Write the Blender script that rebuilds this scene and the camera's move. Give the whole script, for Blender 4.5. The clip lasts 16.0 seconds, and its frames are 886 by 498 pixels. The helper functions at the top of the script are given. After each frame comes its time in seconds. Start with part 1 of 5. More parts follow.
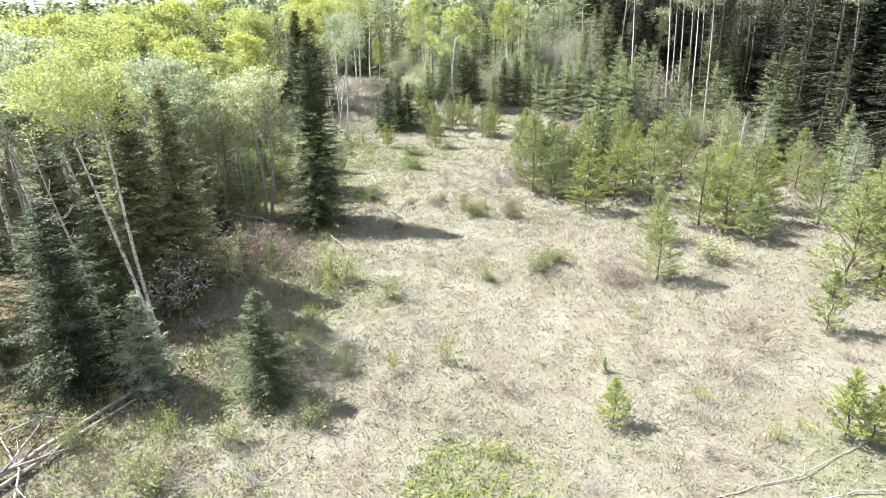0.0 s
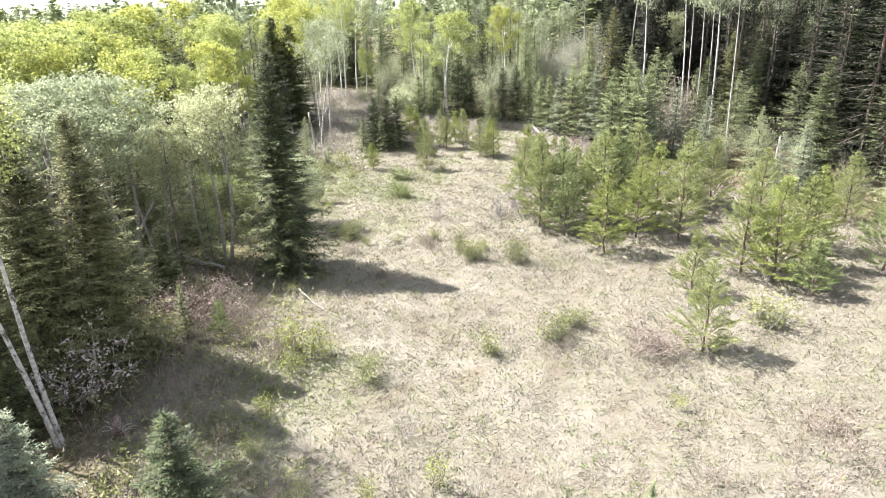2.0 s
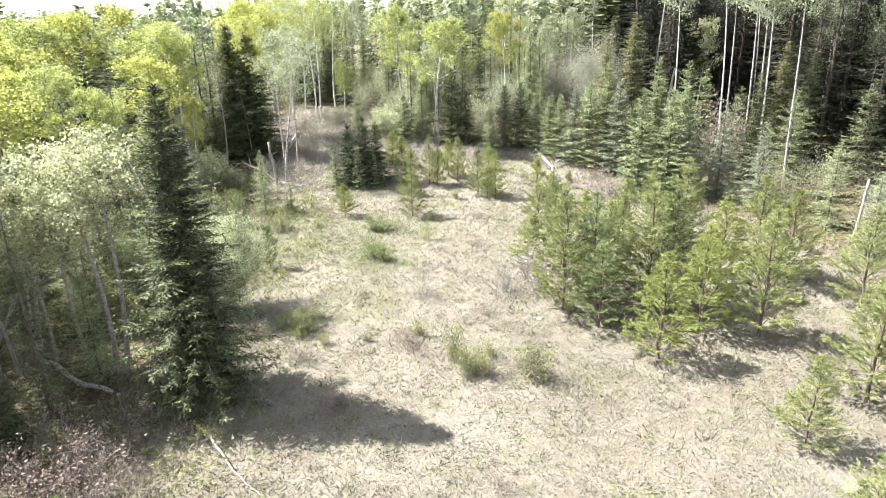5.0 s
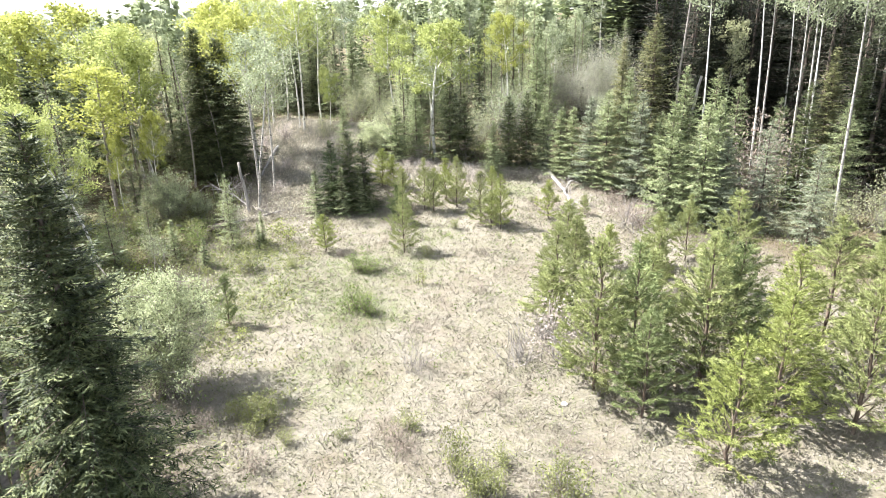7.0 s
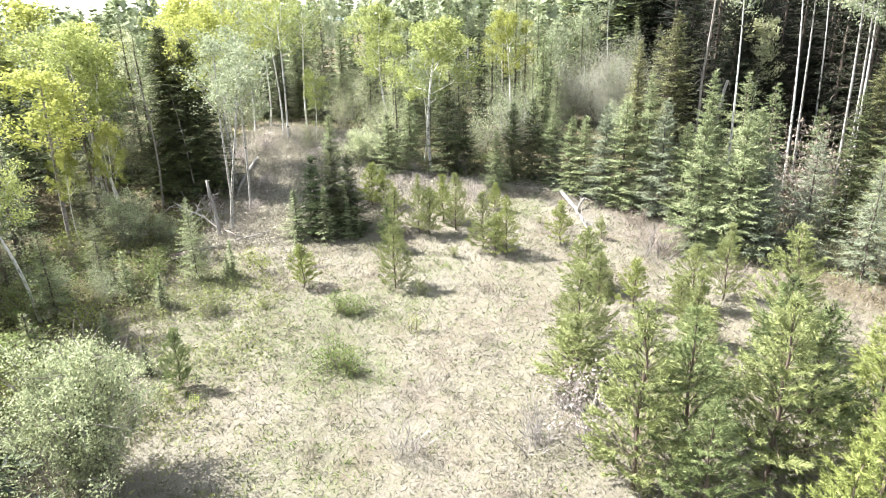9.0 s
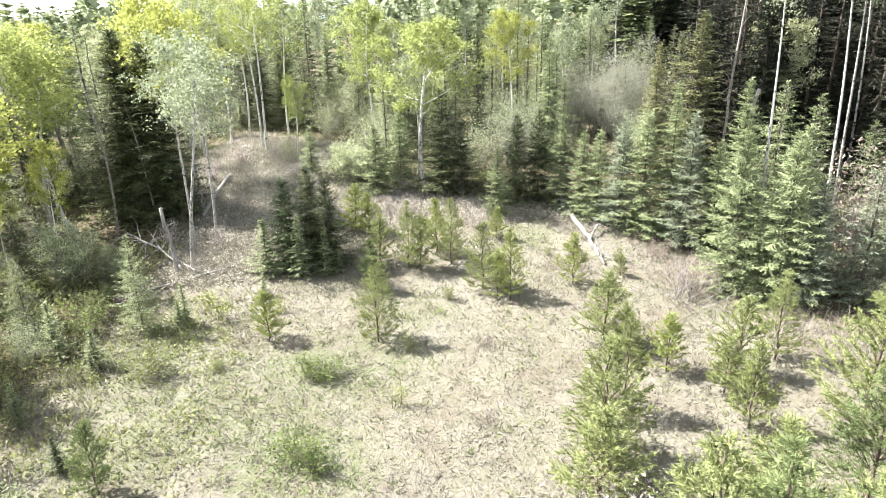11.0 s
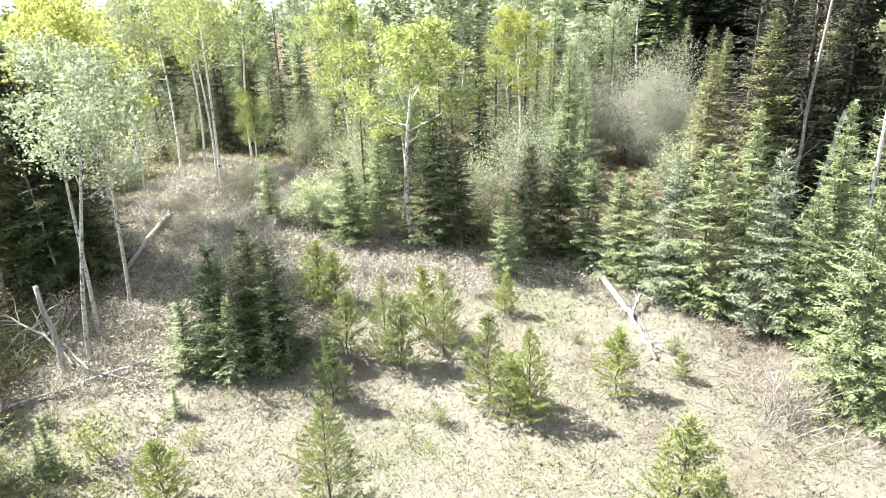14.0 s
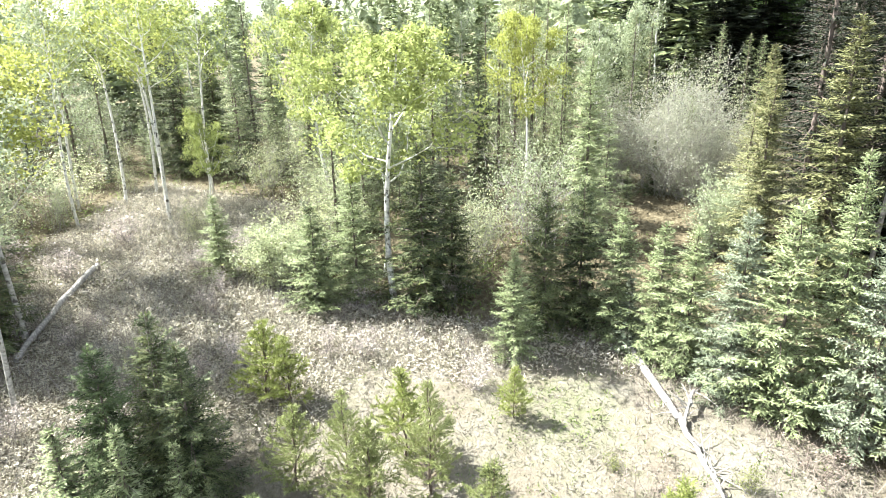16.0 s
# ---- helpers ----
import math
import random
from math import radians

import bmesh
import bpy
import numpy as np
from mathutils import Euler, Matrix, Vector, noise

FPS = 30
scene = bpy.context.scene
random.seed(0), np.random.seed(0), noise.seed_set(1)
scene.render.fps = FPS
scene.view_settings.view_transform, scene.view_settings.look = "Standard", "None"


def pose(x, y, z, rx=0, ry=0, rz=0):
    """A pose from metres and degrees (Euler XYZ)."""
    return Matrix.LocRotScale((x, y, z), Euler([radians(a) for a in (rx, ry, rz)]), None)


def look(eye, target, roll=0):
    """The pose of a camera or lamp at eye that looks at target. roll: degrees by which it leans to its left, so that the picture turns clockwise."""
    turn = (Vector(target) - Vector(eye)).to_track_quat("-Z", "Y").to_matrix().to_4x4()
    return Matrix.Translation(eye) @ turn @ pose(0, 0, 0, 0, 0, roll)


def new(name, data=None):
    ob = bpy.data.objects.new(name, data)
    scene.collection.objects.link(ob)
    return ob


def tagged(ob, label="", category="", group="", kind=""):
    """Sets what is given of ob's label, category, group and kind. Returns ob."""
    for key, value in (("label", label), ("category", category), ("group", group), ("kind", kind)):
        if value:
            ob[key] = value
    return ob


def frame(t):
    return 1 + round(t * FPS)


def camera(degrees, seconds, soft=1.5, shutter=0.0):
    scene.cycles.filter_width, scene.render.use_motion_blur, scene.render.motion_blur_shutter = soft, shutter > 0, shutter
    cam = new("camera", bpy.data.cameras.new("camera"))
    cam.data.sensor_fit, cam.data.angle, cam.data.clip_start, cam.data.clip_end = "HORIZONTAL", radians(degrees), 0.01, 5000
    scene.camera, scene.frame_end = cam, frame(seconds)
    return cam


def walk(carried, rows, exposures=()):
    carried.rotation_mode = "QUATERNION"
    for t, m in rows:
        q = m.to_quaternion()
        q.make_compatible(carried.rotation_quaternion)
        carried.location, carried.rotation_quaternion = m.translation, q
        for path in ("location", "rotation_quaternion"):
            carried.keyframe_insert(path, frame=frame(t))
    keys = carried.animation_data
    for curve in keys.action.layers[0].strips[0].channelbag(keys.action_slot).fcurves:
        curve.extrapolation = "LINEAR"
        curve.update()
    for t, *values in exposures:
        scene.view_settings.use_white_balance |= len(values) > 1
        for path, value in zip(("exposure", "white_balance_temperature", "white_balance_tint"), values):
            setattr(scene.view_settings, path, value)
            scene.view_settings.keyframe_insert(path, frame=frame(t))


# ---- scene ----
cam = camera(69.8, 16.0, soft=0.4)
METRES, EYE, TILT, LEAN, TURN = 51.0, 13.0, -5.45, 0.0, 0.0
ROWS = [
    (0.0, 0.0, 0.0, 0.0, -0.32, -15.59, 1.14),
    (0.5, 0.0015, 0.0323, 0.0031, -0.44, -15.48, 1.22),
    (1.0, 0.0023, 0.0655, 0.0061, -0.58, -15.39, 1.29),
    (1.5, 0.0031, 0.0996, 0.0094, -0.73, -15.3, 1.33),
    (2.0, 0.0043, 0.1345, 0.0129, -0.85, -15.21, 1.38),
    (2.5, 0.0062, 0.1701, 0.0166, -0.95, -15.1, 1.47),
    (3.0, 0.0083, 0.2062, 0.0204, -1.05, -15.01, 1.5),
    (3.5, 0.0097, 0.2428, 0.0242, -1.14, -14.95, 1.53),
    (4.0, 0.0114, 0.2791, 0.0276, -1.22, -14.89, 1.56),
    (6.5, 0.0156, 0.4478, 0.0425, -1.7, -14.58, 1.55),
    (7.0, 0.0159, 0.4768, 0.0451, -1.79, -14.58, 1.55),
    (7.5, 0.0164, 0.5042, 0.0474, -1.87, -14.59, 1.56),
    (8.0, 0.0169, 0.5301, 0.0498, -1.96, -14.65, 1.59),
    (8.5, 0.0179, 0.5531, 0.0517, -2.03, -14.68, 1.59),
    (9.0, 0.0189, 0.5774, 0.054, -2.1, -14.73, 1.6),
    (11.5, 0.0304, 0.7088, 0.0667, -2.32, -14.76, 1.62),
    (12.0, 0.0328, 0.7377, 0.0697, -2.37, -14.78, 1.61),
    (12.5, 0.0346, 0.7675, 0.0729, -2.39, -14.82, 1.58),
    (13.0, 0.0368, 0.7976, 0.0756, -2.39, -14.8, 1.6),
    (13.5, 0.0388, 0.8287, 0.0784, -2.4, -14.79, 1.6),
    (14.0, 0.0413, 0.8609, 0.0817, -2.42, -14.83, 1.62),
    (14.5, 0.0446, 0.894, 0.0847, -2.43, -14.78, 1.58),
    (15.0, 0.0477, 0.9277, 0.0878, -2.46, -14.73, 1.52),
    (15.5, 0.051, 0.9622, 0.0915, -2.46, -14.7, 1.5),
    (16.0, 0.0536, 0.9936, 0.0949, -2.5, -14.46, 1.49),
]
EXPOSURES = [(0.0, 2.36, 6170, 9), (1.0, 2.38, 6270, 14), (4.0, 2.45, 6260, 14), (8.0, 2.51, 6200, 12), (12.5, 2.5, 6260, 10), (16.0, 2.78, 6160, 8)]
walk(cam, [(t, pose(0, 0, EYE, TILT, LEAN, TURN) @ pose(METRES * x, METRES * y, METRES * z, 90 + pitch, roll, yaw)) for t, x, y, z, yaw, pitch, roll in ROWS], EXPOSURES)

# ---- sky and sun ----
SUN_ELEVATION, SUN_AZIMUTH = 51.0, -72.5   # degrees; azimuth clockwise from +y
world = bpy.data.worlds.new("sky")
scene.world = world
world.use_nodes = True
sky = world.node_tree.nodes.new("ShaderNodeTexSky")
sky.sky_type, sky.sun_disc = "NISHITA", False
sky.sun_elevation, sky.sun_rotation = radians(SUN_ELEVATION), radians(SUN_AZIMUTH) % (2 * math.pi)
sky.air_density, sky.dust_density, sky.ozone_density = 1.0, 0.7, 1.0
haze = world.node_tree.nodes.new("ShaderNodeHueSaturation")   # thin milky haze whitens the blue
haze.inputs["Saturation"].default_value = 0.35
world.node_tree.links.new(sky.outputs[0], haze.inputs["Color"])
world.node_tree.links.new(haze.outputs[0], world.node_tree.nodes["Background"].inputs[0])
world.node_tree.nodes["Background"].inputs[1].default_value = 0.085
sun = new("sun", bpy.data.lights.new("sun", "SUN"))
sun.data.energy, sun.data.angle, sun.data.color = 4.4, radians(0.55), (1.0, 0.96, 0.89)
_e, _a = radians(SUN_ELEVATION), radians(SUN_AZIMUTH)
sun.matrix_world = look((math.sin(_a) * math.cos(_e) * 90, math.cos(_a) * math.cos(_e) * 90, math.sin(_e) * 90), (0, 0, 0))

# ---- materials ----


def material(name):
    m = bpy.data.materials.new(name)
    m.use_nodes = True
    nodes, links = m.node_tree.nodes, m.node_tree.links
    return m, nodes, links, nodes["Principled BSDF"]


def ramp(nodes, stops):
    r = nodes.new("ShaderNodeValToRGB")
    while len(r.color_ramp.elements) < len(stops):
        r.color_ramp.elements.new(0.5)
    for el, (p, c) in zip(r.color_ramp.elements, stops):
        el.position, el.color = p, (*c, 1)
    return r


def foliage(name, dark, mid, light, through_light=0.25, rough=0.6):
    """Leaves or needles: a tone per twig, per tree and in broad patches; a crown's dark end paints shade into its gaps;
    some light passes through.
    """
    m, nodes, links, bsdf = material(name)
    geo, obj = nodes.new("ShaderNodeNewGeometry"), nodes.new("ShaderNodeObjectInfo")
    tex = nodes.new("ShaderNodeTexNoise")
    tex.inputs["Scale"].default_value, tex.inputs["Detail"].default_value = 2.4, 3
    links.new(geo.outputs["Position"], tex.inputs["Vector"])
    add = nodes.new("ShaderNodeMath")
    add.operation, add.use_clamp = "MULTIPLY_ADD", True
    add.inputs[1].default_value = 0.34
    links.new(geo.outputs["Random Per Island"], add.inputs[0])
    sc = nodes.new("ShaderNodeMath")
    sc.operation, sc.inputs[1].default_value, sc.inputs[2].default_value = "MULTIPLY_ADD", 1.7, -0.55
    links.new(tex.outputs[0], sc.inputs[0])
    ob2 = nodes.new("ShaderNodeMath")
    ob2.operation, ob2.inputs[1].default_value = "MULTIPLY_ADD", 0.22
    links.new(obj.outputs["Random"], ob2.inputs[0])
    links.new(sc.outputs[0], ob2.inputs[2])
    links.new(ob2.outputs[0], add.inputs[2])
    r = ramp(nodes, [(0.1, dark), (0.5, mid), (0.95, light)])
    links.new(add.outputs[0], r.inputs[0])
    links.new(r.outputs[0], bsdf.inputs["Base Color"])
    bsdf.inputs["Roughness"].default_value = rough
    bsdf.inputs["Specular IOR Level"].default_value = 0.2
    tr, mix = nodes.new("ShaderNodeBsdfTranslucent"), nodes.new("ShaderNodeMixShader")
    links.new(r.outputs[0], tr.inputs[0])
    mix.inputs[0].default_value = through_light
    links.new(bsdf.outputs[0], mix.inputs[1])
    links.new(tr.outputs[0], mix.inputs[2])
    links.new(mix.outputs[0], nodes["Material Output"].inputs[0])
    return m


def bark(name, dark, light, scale=(6, 6, 1.5), spots=None):
    m, nodes, links, bsdf = material(name)
    co, mp = nodes.new("ShaderNodeTexCoord"), nodes.new("ShaderNodeMapping")
    mp.inputs["Scale"].default_value = scale
    links.new(co.outputs["Object"], mp.inputs["Vector"])
    tex = nodes.new("ShaderNodeTexNoise")
    tex.inputs["Scale"].default_value, tex.inputs["Detail"].default_value = 2.0, 6
    links.new(mp.outputs[0], tex.inputs["Vector"])
    r = ramp(nodes, [(0.3, dark), (0.62, light)])
    links.new(tex.outputs[0], r.inputs[0])
    colour = r.outputs[0]
    if spots:
        mp2, t2 = nodes.new("ShaderNodeMapping"), nodes.new("ShaderNodeTexNoise")
        mp2.inputs["Scale"].default_value = (5, 5, 4)
        links.new(co.outputs["Object"], mp2.inputs["Vector"])
        links.new(mp2.outputs[0], t2.inputs["Vector"])
        t2.inputs["Scale"].default_value, t2.inputs["Detail"].default_value = 1.2, 4
        r2 = ramp(nodes, [(0.56, (0, 0, 0)), (0.64, (1, 1, 1))])
        links.new(t2.outputs[0], r2.inputs[0])
        mx = nodes.new("ShaderNodeMix")
        mx.data_type = "RGBA"
        links.new(r2.outputs[0], mx.inputs["Factor"])
        links.new(colour, mx.inputs["A"])
        mx.inputs["B"].default_value = (*spots, 1)
        colour = mx.outputs["Result"]
    links.new(colour, bsdf.inputs["Base Color"])
    bsdf.inputs["Roughness"].default_value = 0.9
    bsdf.inputs["Specular IOR Level"].default_value = 0.2
    bump = nodes.new("ShaderNodeBump")
    bump.inputs["Strength"].default_value, bump.inputs["Distance"].default_value = 0.6, 0.03
    links.new(tex.outputs[0], bump.inputs["Height"])
    links.new(bump.outputs[0], bsdf.inputs["Normal"])
    return m


# crown dark ends are painted as inner shade, NEEDLE_DARK's light end as sunlit tips
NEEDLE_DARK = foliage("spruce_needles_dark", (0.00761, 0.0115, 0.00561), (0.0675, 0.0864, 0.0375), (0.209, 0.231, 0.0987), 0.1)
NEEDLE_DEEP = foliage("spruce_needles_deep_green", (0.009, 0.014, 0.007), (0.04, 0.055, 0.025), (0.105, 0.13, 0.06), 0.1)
NEEDLE_GREEN = foliage("spruce_needles_fresh_green", (0.012, 0.02, 0.009), (0.105, 0.142, 0.06), (0.22, 0.27, 0.12), 0.15)
NEEDLE_OLIVE = foliage("old_spruce_needles_olive", (0.0216, 0.023, 0.0106), (0.143, 0.152, 0.0646), (0.289, 0.283, 0.14), 0.12)
# spruce needles darkened to paint in the deep shade of the right-hand wood
NEEDLE_SHADED = foliage("shade_darkened_spruce_needles", (0.006, 0.009, 0.0048), (0.0134, 0.0182, 0.00864), (0.0286, 0.0329, 0.0155), 0.05)
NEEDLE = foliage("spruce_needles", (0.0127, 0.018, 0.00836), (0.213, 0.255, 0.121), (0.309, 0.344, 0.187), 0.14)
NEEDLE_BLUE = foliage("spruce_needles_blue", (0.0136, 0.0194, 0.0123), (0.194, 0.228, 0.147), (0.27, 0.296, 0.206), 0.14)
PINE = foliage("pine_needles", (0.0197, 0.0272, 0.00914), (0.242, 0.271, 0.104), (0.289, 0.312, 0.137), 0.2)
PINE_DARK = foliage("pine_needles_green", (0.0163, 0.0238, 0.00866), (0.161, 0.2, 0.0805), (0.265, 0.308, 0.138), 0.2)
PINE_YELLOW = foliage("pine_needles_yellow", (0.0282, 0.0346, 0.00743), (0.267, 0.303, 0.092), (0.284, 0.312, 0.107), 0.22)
LEAF_LIME = foliage("aspen_leaves_lime", (0.0743, 0.0878, 0.0227), (0.288, 0.328, 0.107), (0.427, 0.463, 0.176), 0.48)
LEAF_YELLOW = foliage("aspen_leaves_yellow", (0.0885, 0.0945, 0.0191), (0.317, 0.341, 0.0874), (0.445, 0.463, 0.138), 0.48)
LEAF_PALE = foliage("aspen_leaves_pale", (0.0566, 0.068, 0.038), (0.27, 0.307, 0.183), (0.406, 0.444, 0.288), 0.45)
LEAF_SILVER = foliage("aspen_leaves_silver", (0.0721, 0.0784, 0.0383), (0.371, 0.39, 0.222), (0.561, 0.572, 0.36), 0.52)
LEAF_GREEN = foliage("shrub_leaves_green", (0.0516, 0.0696, 0.0206), (0.1503, 0.1959, 0.0626), (0.253, 0.3024, 0.1081), 0.4)
LEAF_WILLOW = foliage("willow_leaves", (0.0448, 0.0537, 0.0283), (0.374, 0.416, 0.238), (0.599, 0.625, 0.414), 0.42)
LEAF_BLOSSOM = foliage("pinkish_buds", (0.18, 0.15, 0.126), (0.392, 0.339, 0.306), (0.568, 0.507, 0.478), 0.35)
TWIG_BROWN = foliage("brown_twigs", (0.0642, 0.0519, 0.0439), (0.189, 0.155, 0.13), (0.304, 0.261, 0.223), 0.0, 0.8)
TWIG_GREY = foliage("grey_twigs", (0.114, 0.103, 0.0918), (0.221, 0.203, 0.186), (0.328, 0.306, 0.291), 0.0, 0.8)
STRAW = foliage("dry_grass", (0.128, 0.116, 0.0858), (0.196, 0.178, 0.14), (0.267, 0.246, 0.209), 0.2, 0.8)
GRASS_GREEN = foliage("green_grass", (0.138, 0.179, 0.0686), (0.169, 0.202, 0.0837), (0.268, 0.296, 0.138), 0.3, 0.7)
LEAF_OLIVE = foliage("olive_shrub_leaves", (0.048, 0.054, 0.018), (0.1746, 0.1892, 0.0727), (0.294, 0.3097, 0.1365), 0.35)
LEAF_SAGE = foliage("sage_herb_leaves", (0.11, 0.115, 0.0606), (0.216, 0.222, 0.123), (0.297, 0.298, 0.181), 0.3, 0.8)
LITTER_LEAF = foliage("forest_litter_leaves", (0.04, 0.034, 0.02), (0.1, 0.085, 0.05), (0.2, 0.175, 0.115), 0.2, 0.8)
LEAF_SPROUT = foliage("sapling_leaves", (0.066, 0.081, 0.018), (0.2134, 0.2473, 0.0582), (0.336, 0.378, 0.105), 0.4)
LEAF_RUSSET = foliage("russet_bud_leaves", (0.09, 0.068, 0.052), (0.204, 0.163, 0.131), (0.314, 0.266, 0.223), 0.25, 0.8)
LEAF_ASH = foliage("ash_grey_willow_leaves", (0.144, 0.149, 0.103), (0.306, 0.31, 0.226), (0.398, 0.398, 0.313), 0.4)
LEAF_SUMMER = foliage("full_green_aspen_leaves", (0.05, 0.08, 0.025), (0.16, 0.25, 0.08), (0.27, 0.4, 0.14), 0.45)
BRUSH = foliage("dry_brush_leaves", (0.25, 0.227, 0.167), (0.418, 0.389, 0.304), (0.525, 0.49, 0.408), 0.25, 0.8)
BARK_SPRUCE = bark("spruce_bark", (0.05, 0.038, 0.03), (0.16, 0.13, 0.11))
BARK_PINE = bark("pine_bark", (0.06, 0.045, 0.034), (0.16, 0.125, 0.095))
BARK_ASPEN = bark("aspen_bark", (0.4, 0.39, 0.35), (0.68, 0.66, 0.61), (3, 3, 6), (0.09, 0.08, 0.07))
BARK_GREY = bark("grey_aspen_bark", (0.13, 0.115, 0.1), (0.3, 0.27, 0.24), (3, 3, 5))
BARK_ASPEN_GREY = bark("pale_grey_aspen_bark", (0.2, 0.19, 0.17), (0.42, 0.4, 0.36), (3, 3, 6), (0.09, 0.08, 0.07))
WOOD_DEAD = bark("weathered_dead_wood", (0.13, 0.118, 0.105), (0.34, 0.32, 0.295), (8, 8, 1.2))
WOOD_RED = bark("reddish_root_wood", (0.07, 0.05, 0.04), (0.22, 0.175, 0.15), (5, 5, 2))


def ground_material():
    m, nodes, links, bsdf = material("dry_meadow")
    geo = nodes.new("ShaderNodeNewGeometry")

    def tex(scale, detail=5.0, rough=0.6):
        n = nodes.new("ShaderNodeTexNoise")
        n.inputs["Scale"].default_value, n.inputs["Detail"].default_value, n.inputs["Roughness"].default_value = scale, detail, rough
        links.new(geo.outputs["Position"], n.inputs["Vector"])
        return n.outputs[0]

    def mix(a, b, fac):
        n = nodes.new("ShaderNodeMix")
        n.data_type = "RGBA"
        for key, v in (("Factor", fac), ("A", a), ("B", b)):
            if isinstance(v, tuple):
                n.inputs[key].default_value = (*v, 1)
            else:
                links.new(v, n.inputs[key])
        return n.outputs["Result"]

    fine = ramp(nodes, [(0.35, (0.075, 0.065, 0.048)), (0.44, (0.15, 0.135, 0.104)), (0.54, (0.207, 0.19, 0.15)), (0.66, (0.27, 0.25, 0.208))])
    links.new(tex(7.0, 10.0, 0.92), fine.inputs[0])
    tuft = ramp(nodes, [(0.45, (0, 0, 0)), (0.62, (0.8, 0.8, 0.8))])
    links.new(tex(2.6, 6.0, 0.7), tuft.inputs[0])
    base = mix(fine.outputs[0], (0.155, 0.146, 0.098), tuft.outputs[0])
    brown = ramp(nodes, [(0.48, (0, 0, 0)), (0.68, (0.75, 0.75, 0.75))])
    links.new(tex(0.5, 8.0, 0.7), brown.inputs[0])
    base = mix(base, (0.132, 0.106, 0.078), brown.outputs[0])
    pale = ramp(nodes, [(0.5, (0, 0, 0)), (0.7, (0.7, 0.7, 0.7))])
    links.new(tex(0.22, 7.0, 0.65), pale.inputs[0])
    base = mix(base, (0.223, 0.206, 0.171), pale.outputs[0])
    cover = nodes.new("ShaderNodeVertexColor")
    cover.layer_name = "cover"
    split = nodes.new("ShaderNodeSeparateColor")
    links.new(cover.outputs[0], split.inputs[0])
    grn = ramp(nodes, [(0.35, (0, 0, 0)), (0.65, (1, 1, 1))])
    links.new(tex(3.0, 5.0), grn.inputs[0])
    gm = nodes.new("ShaderNodeMath")
    gm.operation = "MULTIPLY"
    links.new(grn.outputs[0], gm.inputs[0])
    links.new(split.outputs["Green"], gm.inputs[1])
    base = mix(base, (0.105, 0.135, 0.05), gm.outputs[0])
    litter = ramp(nodes, [(0.32, (0.0456, 0.038, 0.0228)), (0.52, (0.114, 0.095, 0.057)), (0.72, (0.228, 0.201, 0.137))])
    links.new(tex(4.0, 8.0, 0.7), litter.inputs[0])
    base = mix(base, litter.outputs[0], split.outputs["Red"])
    links.new(base, bsdf.inputs["Base Color"])
    bsdf.inputs["Roughness"].default_value = 0.95
    bsdf.inputs["Specular IOR Level"].default_value = 0.1
    bump = nodes.new("ShaderNodeBump")
    bump.inputs["Strength"].default_value, bump.inputs["Distance"].default_value = 0.9, 0.12
    links.new(tex(5.0, 8.0, 0.75), bump.inputs["Height"])
    links.new(bump.outputs[0], bsdf.inputs["Normal"])
    return m


# ---- ground ----
SLOPE_Y = (-400, 19, 30, 45, 60, 66, 73, 80, 90, 120, 200, 400, 3000)
SLOPE_Z = (-1.5, -0.75, 0.0, 0.5, 0.9, 1.4, 2.3, 3.3, 4.0, 5.5, 8.0, 14.0, 30.0)
CLEARING = [(-30, -30), (-13.5, 8), (-13.5, 17), (-10.5, 22), (-11, 27), (-10, 32), (-8.5, 40), (-10.5, 48), (-12.5, 54), (-12, 62), (-11, 70), (-15, 80),
            (-13, 89), (-4, 84), (-3.5, 75), (4, 72.5), (9.5, 70.5), (13, 66), (15.5, 63.5), (15.5, 60), (18, 57), (21, 50), (25, 43), (26, 30), (28, 10), (40, -30)]


def ease(a, b, v):
    s = np.clip((np.asarray(v, float) - a) / (b - a), 0, 1)
    return s * s * (3 - 2 * s)


def height(x, y):
    """The ground's height: a meadow that climbs gently ahead, lower far out on one side, with soft humps."""
    x, y = np.asarray(x, float), np.asarray(y, float)
    z = sum(np.interp(y + o, SLOPE_Y, SLOPE_Z) for o in (-3, -1.5, 0, 1.5, 3)) / 5
    side = 0.4 + 0.6 * ease(-45, -20, x)
    z = np.where(z > 1.4, 1.4 + (z - 1.4) * side, z)
    return z + 0.07 * np.sin(x * 0.55 + 0.8 * np.sin(y * 0.31)) * np.sin(y * 0.47 + 1.3) + 0.035 * np.sin(x * 1.7 + y * 0.9) * np.sin(y * 1.9 - x * 0.6)


def ground_z(x, y):
    return float(height(x, y))


def in_clearing(x, y):
    x, y = np.asarray(x, float), np.asarray(y, float)
    hit = np.zeros(x.shape, bool)
    for (x0, y0), (x1, y1) in zip(CLEARING, CLEARING[1:] + CLEARING[:1]):
        if y0 != y1:
            hit ^= ((y0 > y) != (y1 > y)) & (x < (x1 - x0) * (y - y0) / (y1 - y0) + x0)
    return hit


def edge_distance(x, y):
    d = np.full(np.shape(x), 1e9)
    for (x0, y0), (x1, y1) in zip(CLEARING, CLEARING[1:] + CLEARING[:1]):
        dx, dy = x1 - x0, y1 - y0
        s = np.clip(((x - x0) * dx + (y - y0) * dy) / (dx * dx + dy * dy), 0, 1)
        d = np.minimum(d, np.hypot(x - x0 - s * dx, y - y0 - s * dy))
    return d


